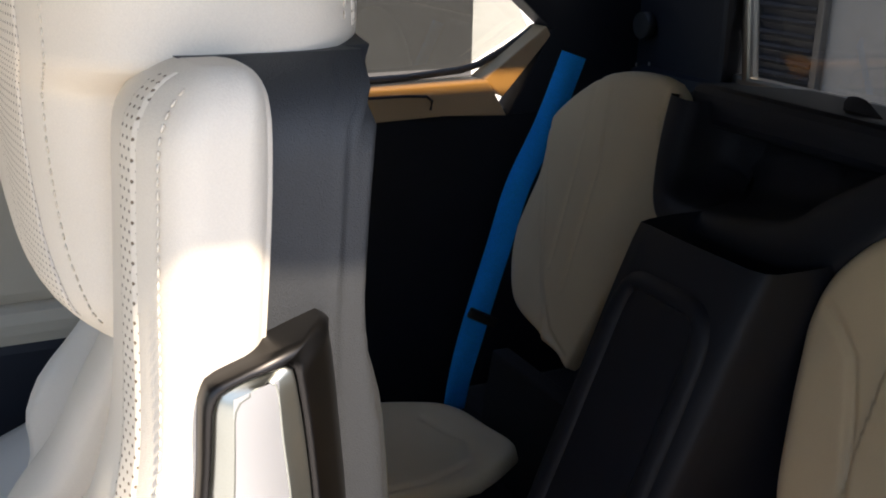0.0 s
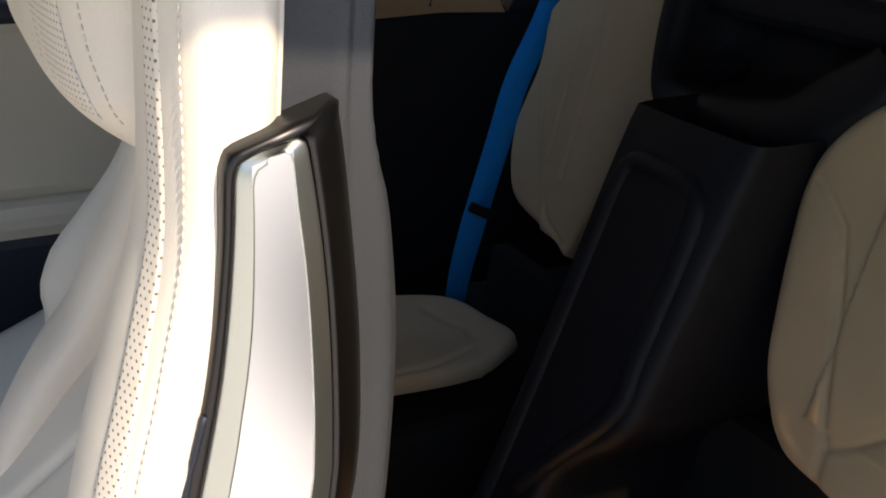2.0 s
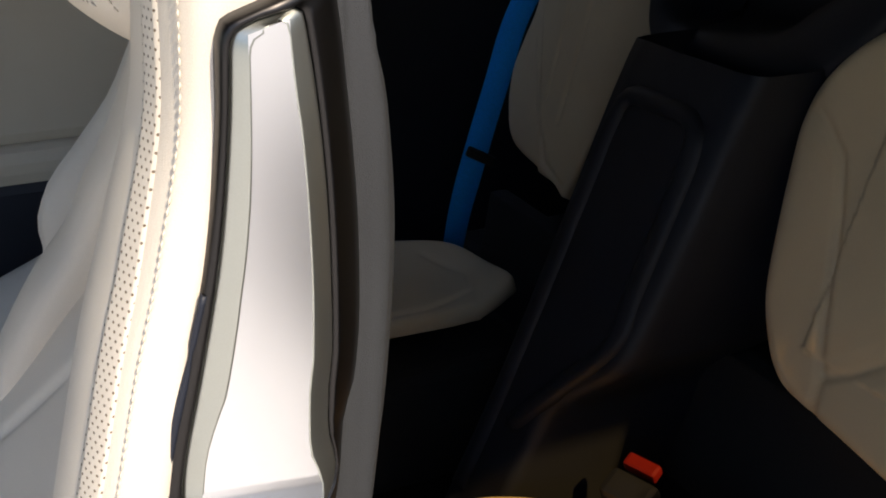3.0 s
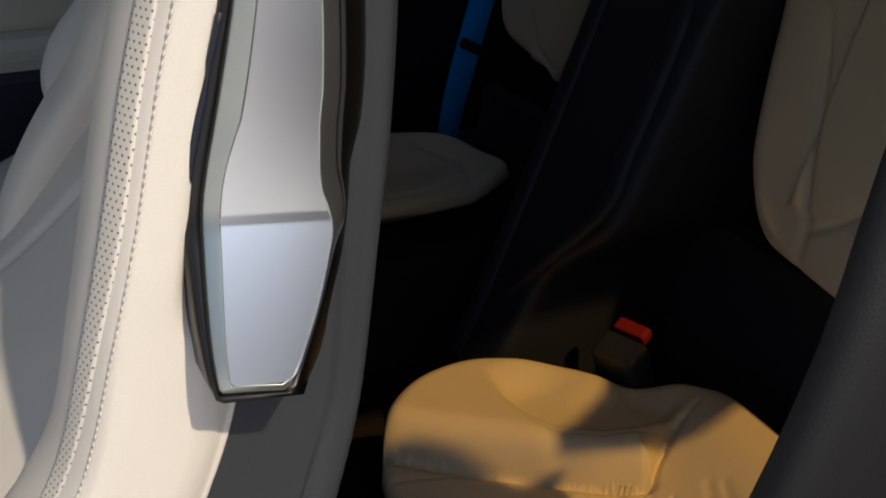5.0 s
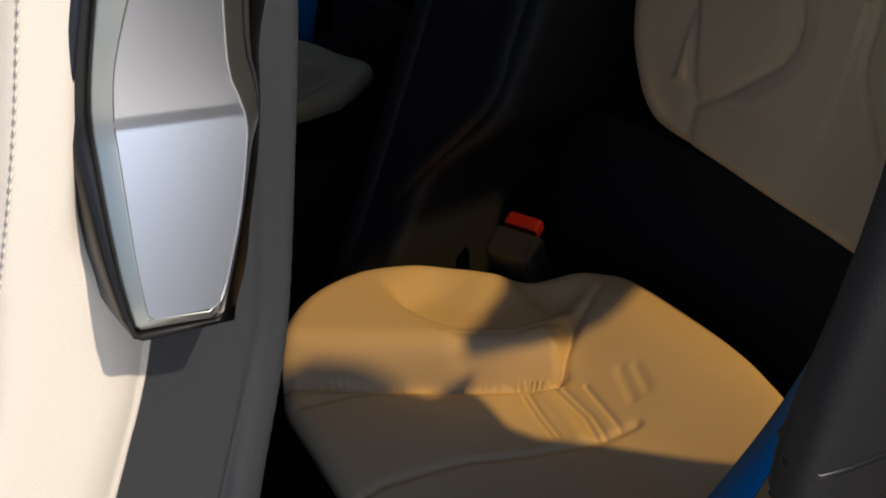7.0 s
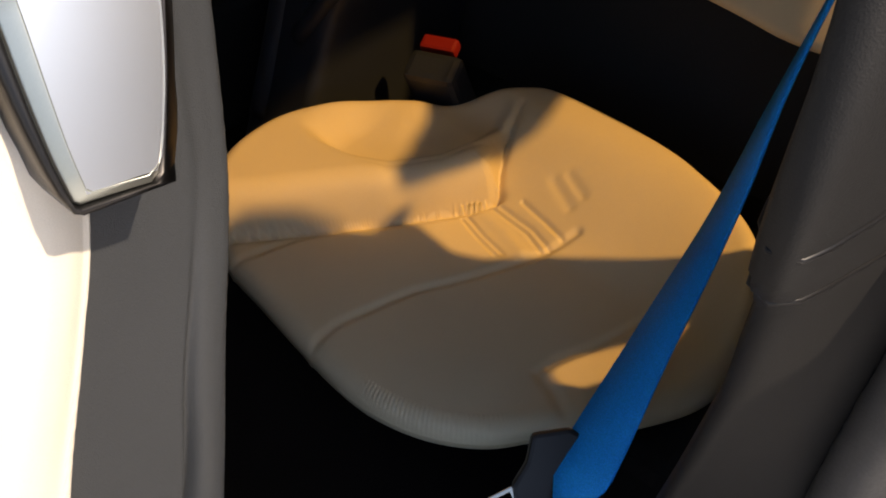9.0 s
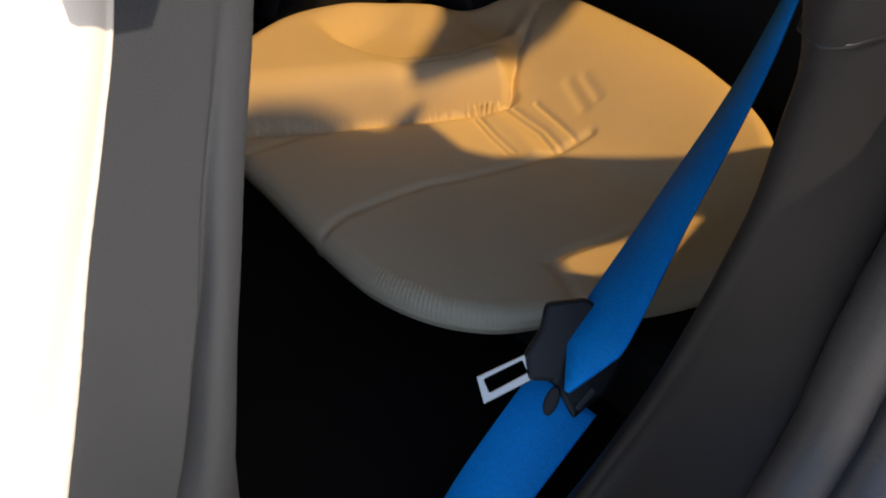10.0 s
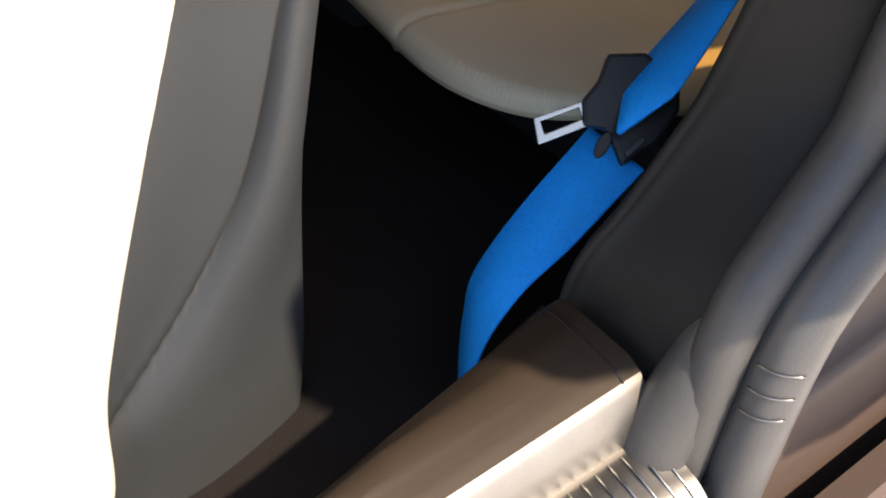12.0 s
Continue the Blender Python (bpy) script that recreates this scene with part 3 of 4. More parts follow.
def shell_ring(z):
    xb, xs = back_x(z) - 0.012, shell_x(z)
    xc = max(crease_x(z), xb + 0.008)
    low = min(max((0.80 - z) / 0.3, 0), 1)
    y0 = 0.398 + 0.024 * ease((z - 1.168) / 0.034) ** 2
    return [(xb, 0.44, z), (xb, y0 + 0.004, z), (xb + 0.004, y0, z), (xb + 0.6 * (xc - xb), y0 + 0.002 + 0.003 * low, z), (xc - 0.004, y0 + 0.003 + 0.002 * low, z), (xc - 0.0006, y0 + 0.003 + 0.002 * low, z), (xc + 0.0008, y0 + 0.003 + 0.0085 * low, z), (xc + 0.0025, y0 + 0.003 + 0.0080 * low, z), (xc + 0.18 * (xs - xc), y0 + 0.004 - 0.008 * low, z), (xc + 0.40 * (xs - xc), y0 + 0.004 - 0.011 * low, z), (xc + 0.65 * (xs - xc), y0 + 0.005 - 0.005 * low, z), (xs - 0.012, y0 + 0.014, z), (xs - 0.003, min(y0 + 0.026, 0.438), z), (xs, 0.445, z), (xs + 0.012, 0.52, z), (xs + 0.014, 0.68, z), (xs + 0.004, 0.82, z), (xs - 0.014, 0.838, z), (xs - 0.024, 0.82, z), (xs - 0.014, 0.68, z), (xs - 0.016, 0.52, z), (xs - 0.03, 0.475, z), (xb + 0.004, 0.465, z)]


part("back_shell", loft([ring_points(shell_ring(z), 720, True) for z in np.linspace(0.20, 1.20, 90)], True, True, True), shell_black, front_seat, "grained black plastic back shell")

# middle of the backrest running down into the cushion
mid_x = smooth_curve([(0.50, -0.30), (0.58, -0.10), (0.62, 0.10), (0.66, 0.24), (0.70, 0.33), (0.744, 0.392), (0.77, 0.418), (0.81, 0.453), (0.85, 0.488), (0.91, 0.518), (1.00, 0.54), (1.16, 0.545)])
INSERT_SEAM = [(0.64, 0.95), (0.679, 0.84), (0.70, 0.808), (0.718, 0.772), (0.732, 0.744), (0.75, 0.68), (0.76, 0.60)]
part("backrest_insert", loft([[(mid_x(z) + groove(y, z, INSERT_SEAM, 0.007, 0.006) + 0.006 * gauss(y - 0.80, 0.03), y, z) for y in np.linspace(0.45, 0.81, 100)] for z in np.linspace(0.50, 1.16, 150)], False), leather, front_seat)
far_x = smooth_curve([(0.50, -0.05), (0.60, 0.20), (0.68, 0.335), (0.72, 0.370), (0.75, 0.393), (0.785, 0.411), (0.825, 0.436), (0.863, 0.466), (0.906, 0.488), (0.949, 0.512), (1.06, 0.555)])


def inner_ring(z):
    end = 0.0
    x0, x1 = far_x(z) + 0.035 * end**2.5, far_x(z) + 0.11
    y0, y1 = 0.770 + 0.01 * end**2, 0.850 - 0.02 * end**2
    return [(x1, y0 + 0.01, z), (x0 + 0.05, y0 + 0.004, z), (x0 + 0.012, y0, z), (x0 + 0.003, y0 + 0.008, z), (x0, y0 + 0.028, z), (x0 + 0.004, y1 - 0.02, z), (x0 + 0.02, y1 - 0.003, z), (x1, y1, z)]


part("inner_bolster", loft([ring_points(inner_ring(z), 40, True) for z in np.linspace(0.52, 1.06, 60)], True, True, True), leather, front_seat)


def wing_ring(z):
    low = max(0.0, (1.105 - z) / 0.037)
    xf = 0.447 + 0.004 * max(0, 1.185 - z) / 0.1 + 0.028 * low**2
    up = min(max((z - 1.181) / 0.014, 0), 1)
    xb, y0 = 0.53 + 0.058 * up, 0.47 - 0.045 * up
    top = max(0.0, (z - 1.30) / 0.06) ** 3
    cx, cy = 0.5 * (xf + xb), 0.645
    a, b = 0.5 * (xb - xf) * (1 - 0.7 * top), (0.645 - y0) * (1 - 0.3 * top) * (1 - 0.12 * low**2)
    ring = []
    for q in np.linspace(0, 2 * math.pi, 72, endpoint=False):
        c, s = math.cos(q), math.sin(q)
        x = cx + a * math.copysign(abs(c) ** 0.65, c)
        ring.append((x, cy + b * math.copysign(abs(s) ** 0.5, s), z + 0.18 * max(0.0, x - 0.53) * up * max(0.0, 1 - (z - 1.181) / 0.11)))
    return ring


part("head_wing", loft([wing_ring(z) for z in list(np.linspace(1.068, 1.30, 70)) + [1.32, 1.335, 1.35, 1.36]], True, True, True), leather, front_seat, "cream leather headrest with perforated margins")


def wing_point(x, z, lift=0.0):
    """A place on the outer face of the headrest."""
    ring = wing_ring(z)
    xs = [p[0] for p in ring]
    xf, xb = min(xs), max(xs)
    cx, a = 0.5 * (xf + xb), 0.5 * (xb - xf)
    b = max(p[1] for p in ring) - 0.645
    c = min(abs((x - cx) / a), 1.0) ** (1 / 0.65)
    return Vector((x, 0.645 - b * math.sqrt(1 - c * c) ** 0.5 - lift, z))


wing_seam = smooth_curve([(1.085, 0.471), (1.096, 0.464), (1.126, 0.457), (1.167, 0.4545), (1.21, 0.4545), (1.30, 0.455)])
tagged(part("stitching", stitches([wing_point(wing_seam(z) + 0.006, z, 0.0004) for z in np.linspace(1.088, 1.29, 60)], (-0.4, -1, 0)), thread, front_seat, "raised cream thread"), kind="stuff")
tagged(part("stitching", stitches([wing_point(0.561 + 0.02 * (z - 1.2), z, 0.0004) for z in np.linspace(1.208, 1.29, 30)], (0.2, -1, 0)), thread, front_seat, "raised cream thread"), kind="stuff")
part("perforated_margin", loft([[wing_point(wing_seam(z) - d * (wing_seam(z) - min(p[0] for p in wing_ring(z))), z, 0.0008 if 0 < d else -0.0005) for d in (0, 0.02, 0.2, 0.4, 0.6, 0.75, 0.88, 0.96)] for z in np.linspace(1.09, 1.29, 50)], False), leather_holes, front_seat, "perforated cream leather margin")
part("perforated_margin", loft([[wing_point(0.5665 + d * 0.020, z, 0.0008 if 0 < d else -0.0005) for d in (0, 0.03, 0.2, 0.4, 0.6, 0.8, 0.95)] for z in np.linspace(1.206, 1.29, 30)], False), leather_holes, front_seat, "perforated cream leather margin")

# lever: dark frame, silver bezel and plate, each an outline between a left and a right edge
LEVER_EDGES = [
    (smooth_curve([(0.8307, 0.4590), (0.8345, 0.4565), (0.8420, 0.4548), (0.8628, 0.4542), (0.8852, 0.4550), (0.9071, 0.4557), (0.9244, 0.4585), (0.9422, 0.4620), (0.9537, 0.4650), (0.9670, 0.4690), (0.9821, 0.4728), (1.0029, 0.4786), (1.0238, 0.4828), (1.0440, 0.4860), (1.0722, 0.4892), (1.0869, 0.4900), (1.1035, 0.4915)]), smooth_curve([(0.8246, 0.5009), (0.8279, 0.5080), (0.8429, 0.5172), (0.8565, 0.5221), (0.8654, 0.5263), (0.8878, 0.5350), (0.9192, 0.5395), (0.9437, 0.5462), (0.9781, 0.5482), (1.0101, 0.5476), (1.0404, 0.5458), (1.0688, 0.5432), (1.0955, 0.5405), (1.1134, 0.5380)])),
    (smooth_curve([(0.8352, 0.4585), (0.8479, 0.4582), (0.8726, 0.4598), (0.8990, 0.4628), (0.9199, 0.4654), (0.9341, 0.4682), (0.9514, 0.4724), (0.9647, 0.4755), (0.9850, 0.4800), (0.9944, 0.4820), (1.0144, 0.4858), (1.0365, 0.4890), (1.0587, 0.4915), (1.0758, 0.4930), (1.0924, 0.4940), (1.1005, 0.4945)]), smooth_curve([(0.8295, 0.4915), (0.8607, 0.5095), (0.8869, 0.5222), (0.8935, 0.5260), (0.8975, 0.5295), (0.9067, 0.5310), (0.9148, 0.5295), (0.9255, 0.5275), (0.9455, 0.5280), (0.9628, 0.5298), (0.9818, 0.5300), (1.0108, 0.5296), (1.0357, 0.5286), (1.0594, 0.5268), (1.0819, 0.5243), (1.1045, 0.5210)])),
    (smooth_curve([(0.8395, 0.4641), (0.8532, 0.4647), (0.8733, 0.4670), (0.8951, 0.4700), (0.9106, 0.4720), (0.9252, 0.4740), (0.9460, 0.4805), (0.9512, 0.4830), (0.9648, 0.4863), (0.9851, 0.4903), (0.9946, 0.4919), (1.0214, 0.4962), (1.0438, 0.4985), (1.0766, 0.5000), (1.0980, 0.5004)]), smooth_curve([(0.8347, 0.4905), (0.8355, 0.4917), (0.8384, 0.4948), (0.8479, 0.5005), (0.8607, 0.5077), (0.8737, 0.5138), (0.8869, 0.5192), (0.8957, 0.5222), (0.9010, 0.5228), (0.9075, 0.5210), (0.9158, 0.5182), (0.9248, 0.5175), (0.9482, 0.5180), (0.9627, 0.5198), (0.9931, 0.5205), (1.0278, 0.5197), (1.0584, 0.5180), (1.0785, 0.5158), (1.1025, 0.5140)])),
]
LEVER_ENDS = [(0.8307, 0.8246, 1.1035, 0.0116), (0.8352, 0.8295, 1.1005, 0.0050), (0.8395, 0.8347, 1.0980, 0.0045)]


def lever_face(z, x):
    """The depth of the face: it leans back down to a fold, then stands out towards its lower end."""
    rise = z - 0.9095 + 0.14 * (x - 0.471)
    return 0.3905 - 0.053 * rise if rise > 0 else 0.3905 + 0.34 * rise


def lever_ring(k, off, n=34, deep=None, fall=0.0):
    """The lever's outline between two of its edge lines: 0 is the frame, 1 the bezel, 2 the plate; off behind its face, or at one depth."""
    a, f = min(int(k), 1), k - min(int(k), 1)

    def mix(p, q):
        return p + (q - p) * f
    lo_l, lo_r, hi, rise = (mix(p, q) for p, q in zip(LEVER_ENDS[a], LEVER_ENDS[a + 1]))

    def left(z):
        return mix(LEVER_EDGES[a][0](z), LEVER_EDGES[a + 1][0](z))

    def right(z):
        return mix(LEVER_EDGES[a][1](z), LEVER_EDGES[a + 1][1](z))
    pts = [(left(z), z) for z in np.linspace(lo_l + 0.002, hi - 0.008, n)]
    x0, x1 = left(hi), right(hi)
    pts += [(x0 + 0.0004, hi - 0.0045), (x0 + 0.0018, hi - 0.0018), (x0 + 0.0050, hi), (x0 + 0.35 * (x1 - x0), hi + 0.35 * rise), (x0 + 0.7 * (x1 - x0), hi + 0.75 * rise), (x1 - 0.004, hi + rise), (x1 - 0.0008, hi + rise - 0.002)]
    split = len(pts) - 2
    pts += [(right(z), z) for z in np.linspace(hi + rise - 0.006, lo_r + 0.002, n)]
    x0, x1 = left(lo_l), right(lo_r)
    pts += [(x1 - 0.003, lo_r), (0.5 * (x0 + x1), 0.5 * (lo_l + lo_r)), (x0 + 0.002, lo_l)]
    return [(x, deep if deep else lever_face(z, x) + off + (fall if split <= i < split + n + 2 else 0.0), z) for i, (x, z) in enumerate(pts)]


lever = part("lever", loft([lever_ring(0, 0, deep=0.418), lever_ring(0, 0.004, fall=0.012), lever_ring(0.1, 0.0005, fall=0.011), lever_ring(0.35, -0.0016, fall=0.007), lever_ring(0.8, -0.0022, fall=0.002), lever_ring(0.95, -0.0014), lever_ring(1.0, 0.006)], True), frame_metal, front_seat, "dark satin metal seat lever frame")
part("bezel", loft([lever_ring(1.0, 0.005), lever_ring(1.0, 0.0008), lever_ring(1.08, -0.0004), lever_ring(1.2, -0.0010), lever_ring(1.5, -0.0022), lever_ring(1.9, -0.0040), lever_ring(2.0, -0.0042), lever_ring(2.02, -0.0036)], True), bezel_metal, lever, "satin silver bezel")


def plate_skin():
    """The face plate: two fields that meet in a soft fold."""
    left, right = LEVER_EDGES[2]
    lo_l, lo_r, hi, rise = LEVER_ENDS[2]
    rows = []
    for v in np.concatenate([np.linspace(0, 0.24, 18), np.linspace(0.245, 0.335, 30), np.linspace(0.35, 0.95, 24), np.linspace(0.96, 1, 6)]):
        row = []
        for u in np.linspace(0, 1, 22):
            z = lo_l + (lo_r - lo_l) * u + v * (hi - lo_l + (rise + lo_l - lo_r) * u)
            x = left(z) - 0.0006 + (right(z) - left(z) + 0.0012) * u
            soft = 0.5 * sum(lever_face(z + d, x) for d in (-0.002, 0.002))
            row.append((x, soft - 0.0040, z))
        rows.append(row)
    return loft(rows, False)


part("plate", plate_skin(), silver, lever, "satin silver plate")
part("slot", tube([(LEVER_EDGES[0][0](z) + 0.0012, lever_face(z, 0.47) - 0.0004, z) for z in np.linspace(0.926, 1.0, 16)], lambda f: 0.0006 + 0.0016 * math.sin(math.pi * min(1, f * 1.3 + 0.1)) if f < 0.7 else 0.0016, 8), trim_black, lever)

# ---- passenger seat beyond ----
passenger_seat = thing("passenger_seat", "cream leather passenger seat beyond the driver's seat", "car seat")
pas_x = smooth_curve([(0.50, 0.10), (0.62, 0.36), (0.70, 0.44), (0.767, 0.466), (0.79, 0.464), (0.83, 0.477), (0.87, 0.509), (0.921, 0.548), (1.05, 0.60), (1.2, 0.63)])
part("side_bolster", loft([ring_points([(pas_x(z) + 0.14, 0.955, z), (pas_x(z) + 0.04, 0.96, z), (pas_x(z), 1.0, z), (pas_x(z) + 0.03, 1.05, z), (pas_x(z) + 0.13, 1.10, z), (pas_x(z) + 0.18, 1.2, z), (pas_x(z) + 0.18, 1.37, z), (pas_x(z) + 0.22, 1.44, z)], 50, True) for z in np.linspace(0.45, 1.2, 50)], True, True, True), leather, passenger_seat)
part("cushion", box((0.5, 0.48, 0.16), 0.05, (0.10, 1.2, 0.42), segments=5), leather, passenger_seat)

# ---- rear seats ----
SEAM_A = [(0.655, 0.603), (0.682, 0.603), (0.72, 0.607), (0.776, 0.595), (0.80, 0.588), (0.849, 0.561), (0.895, 0.540), (0.921, 0.531), (0.945, 0.522)]
SEAM_B = [(0.69, 0.746), (0.71, 0.743), (0.765, 0.727), (0.805, 0.707)]
SEAM_C = [(0.77, 0.385), (0.778, 0.400), (0.788, 0.416), (0.796, 0.439), (0.816, 0.437), (0.848, 0.422), (0.90, 0.41)]
FOLD = [(0.66, 0.84), (0.69, 0.805), (0.721, 0.778), (0.76, 0.745), (0.805, 0.709), (0.848, 0.675), (0.89, 0.645), (0.929, 0.619), (0.938, 0.617)]
SIDE_EDGE = [(0.938, 0.617), (0.944, 0.622), (0.958, 0.633), (0.975, 0.643), (1.005, 0.656), (1.035, 0.664), (1.075, 0.676)]
CREASE = [(0.850, 0.86), (0.847, 0.831), (0.841, 0.777), (0.848, 0.738), (0.868, 0.697), (0.912, 0.664), (0.96, 0.652), (0.998, 0.655), (1.03, 0.664)]
PLEATS = [[(0.897, 0.625), (0.888, 0.596), (0.881, 0.566)], [(0.903, 0.624), (0.894, 0.594), (0.887, 0.563)], [(0.926, 0.610), (0.922, 0.565), (0.912, 0.538)], [(0.932, 0.606), (0.928, 0.562), (0.919, 0.533)], [(0.946, 0.590), (0.940, 0.556), (0.934, 0.530)]]
FOLD_SIDE = smooth_curve([(x, y) for x, y in FOLD + SIDE_EDGE[1:]])
CREASE_SIDE = smooth_curve([(0.841, 0.777), (0.848, 0.738), (0.868, 0.697), (0.912, 0.664), (0.96, 0.652), (0.998, 0.655), (1.03, 0.664), (1.08, 0.68)])


def away(u, v, path):
    """The distance from one place to a path."""
    return 0.01 * math.sqrt(max(0.0, -math.log(max(groove(u, v, path, 1.0, 0.01), 1e-300))))


def cushion_height(x, y):
    """The near cushion: a flat middle, a rear slope, a rolled bar round a shallow dish, seams and pleats."""
    slope = 0.052 * ease((x - 0.905) / 0.135) * (1 - 0.25 * ease((0.45 - y) / 0.10))
    h = 0.420 + slope + 0.014 * gauss(y - 0.36, 0.05) - 0.004 * gauss(math.hypot(x - 0.80, y - 0.54), 0.07)
    inside = y > FOLD_SIDE(x)
    if inside:
        d, e = away(x, y, FOLD), away(x, y, SIDE_EDGE)
        near = min(d, e + 0.004 + 0.05 * ease((x - 0.99) / 0.06))
        h = 0.420 + slope * ease((x - 0.97) / 0.06)
        h += 0.050 * (1 - ease((x - 0.97) / 0.06)) * math.sqrt(1 - (1 - min(near / 0.032, 1)) ** 2)
        c = away(x, y, CREASE)
        if x > 0.841 and y > CREASE_SIDE(x):
            h -= 0.020 * ease(c / 0.026) * (1 - 0.6 * ease((c - 0.05) / 0.07)) * (1 - ease((x - 0.98) / 0.06)) * (1 - ease((y - 0.765) / 0.06)) * ease((x - 0.841) / 0.02)
        h -= 0.0030 * gauss(c, 0.006) * ease((x - 0.84) / 0.03) * (1 - ease((y - 0.79) / 0.04))
        h -= 0.005 * gauss(math.hypot(x - 0.868, y - 0.668), 0.018)
        h -= 0.006 * gauss(d, 0.007) + 0.006 * gauss(e, 0.005) * (1 - ease((x - 0.99) / 0.04))
    else:
        h -= 0.006 * gauss(away(x, y, FOLD), 0.007) + 0.006 * gauss(away(x, y, SIDE_EDGE), 0.005) * (1 - ease((x - 0.99) / 0.04))
    h -= groove(x, y, SEAM_A, 0.0035, 0.0045) + groove(x, y, SEAM_C, 0.0030, 0.005)
    h -= 0 if inside else groove(x, y, SEAM_B, 0.0025, 0.004)
    if not inside:
        h -= 0.002 * gauss(math.hypot(x - 0.925, y - 0.575), 0.05) - 0.0025 * gauss(away(x, y, [(0.914, 0.615), (0.909, 0.58), (0.900, 0.552)]), 0.008)
        for fold in PLEATS:
            h -= groove(x, y, fold, 0.0022, 0.0024)
        h -= groove(x, y, [(0.975, 0.575), (0.962, 0.545)], 0.002, 0.006) + groove(x, y, [(0.985, 0.565), (0.975, 0.54)], 0.0018, 0.005)
    return h


CUSHION = [(0.697, 0.69), (0.708, 0.760), (0.735, 0.805), (0.772, 0.836), (0.812, 0.850), (0.858, 0.850), (0.908, 0.828), (0.955, 0.793), (0.992, 0.756), (1.028, 0.718), (1.060, 0.688), (1.076, 0.655), (1.075, 0.57), (1.066, 0.50), (1.052, 0.455), (1.032, 0.408), (1.010, 0.374), (0.985, 0.355), (0.950, 0.339), (0.905, 0.325), (0.865, 0.324), (0.825, 0.338), (0.785, 0.362), (0.752, 0.396), (0.720, 0.426), (0.694, 0.470), (0.681, 0.52), (0.681, 0.57), (0.687, 0.62)]


WING_SEAM = [(0.088, -0.03), (0.092, 0.005), (0.109, 0.055), (0.124, 0.11), (0.139, 0.162), (0.155, 0.208), (0.178, 0.231), (0.195, 0.243)]
INSET_SEAM = [(0.088, 0.005), (0.06, 0.024), (0.037, 0.045), (0.012, 0.068), (0.005, 0.083), (0.006, 0.105), (0.015, 0.132), (0.03, 0.20), (0.034, 0.25), (0.036, 0.36)]
PANEL_SEAM = [(-0.11, 0.02), (-0.092, 0.047), (-0.068, 0.079), (-0.063, 0.098), (-0.06, 0.141), (-0.05, 0.22), (-0.035, 0.30), (-0.02, 0.38)]
BACK = [(y - 0.56, (z - 0.655) / 0.97) for y, z in [(0.600, 0.612), (0.650, 0.619), (0.686, 0.626), (0.705, 0.638), (0.722, 0.66), (0.744, 0.705), (0.758, 0.765), (0.770, 0.83), (0.776, 0.88), (0.763, 0.927), (0.712, 0.985), (0.62, 1.025), (0.53, 1.037), (0.465, 1.02), (0.42, 0.975), (0.400, 0.92), (0.388, 0.83), (0.378, 0.74), (0.374, 0.66), (0.372, 0.606), (0.380, 0.594), (0.426, 0.594), (0.463, 0.596), (0.52, 0.601)]]


def back_height(u, v):
    """The near backrest: a raised outer roll, a panel let in beside it and a flat field below."""
    wing = 0.020 * gauss(u - 0.20, 0.06) + 0.012 * gauss(u + 0.14, 0.05)
    inset = 0.004 * min(1.0, away(u, v, INSET_SEAM) / 0.02) if v > 0.02 and -0.05 < u < 0.12 else 0.0
    return -0.012 + wing + inset - groove(u, v, WING_SEAM, 0.0050, 0.005) - groove(u, v, INSET_SEAM, 0.0035, 0.004) - groove(u, v, PANEL_SEAM, 0.0035, 0.004)


# the far backrest: its pad is narrow, with a thin roll along its outer side
FAR_BACK = [(y - 1.22, (z - 0.655) / 0.97) for y, z in [(1.138, 0.662), (1.175, 0.672), (1.235, 0.676), (1.320, 0.690), (1.360, 0.733), (1.376, 0.785), (1.370, 0.83), (1.360, 0.88), (1.362, 0.945), (1.328, 0.988), (1.27, 1.026), (1.212, 1.045), (1.134, 1.049), (1.088, 1.034), (1.078, 1.008), (1.074, 0.965), (1.052, 0.905), (1.066, 0.86), (1.083, 0.818), (1.105, 0.757), (1.122, 0.70)]]
FAR_ROLL = [(0.135, 0.31), (0.116, 0.255), (0.105, 0.22), (0.085, 0.17), (0.062, 0.14), (0.03, 0.09), (-0.02, 0.04), (-0.07, 0.02)]
FAR_CAP = [(-0.112, 0.405), (-0.105, 0.39), (-0.106, 0.36), (-0.118, 0.335), (-0.14, 0.32)]


def far_back_height(u, v):
    side = away(u, v, FAR_ROLL)
    step = 0.010 * min(1.0, side / 0.012) * (1 if u > 0.5 * v - 0.02 else 0)
    return -0.012 - step + 0.006 * gauss(u + 0.02, 0.08) - groove(u, v, FAR_ROLL, 0.006, 0.005) - groove(u, v, FAR_CAP, 0.004, 0.004) - groove(u, v, [(0.045, 0.40), (0.03, 0.25), (0.02, 0.12)], 0.0025, 0.004) - groove(u, v, [(0.005, 0.40), (-0.02, 0.28), (-0.025, 0.10)], 0.0025, 0.004)


FAR_CUSHION = [(0.70, 1.22), (0.80, 1.16), (0.90, 1.145), (1.0, 1.14), (1.06, 1.155), (1.10, 1.19), (1.105, 1.26), (1.07, 1.345), (0.99, 1.41), (0.85, 1.43), (0.72, 1.38), (0.68, 1.28)]


def far_height(x, y):
    return 0.530 + 0.014 * gauss(x - 1.08, 0.05) - 0.012 * gauss(y - 1.27, 0.06) - groove(x, y, [(0.75, 1.17), (0.95, 1.165), (1.03, 1.19), (1.05, 1.25), (1.02, 1.33)], 0.004, 0.006) - groove(x, y, [(1.0, 1.11), (1.04, 1.20)], 0.003, 0.005)


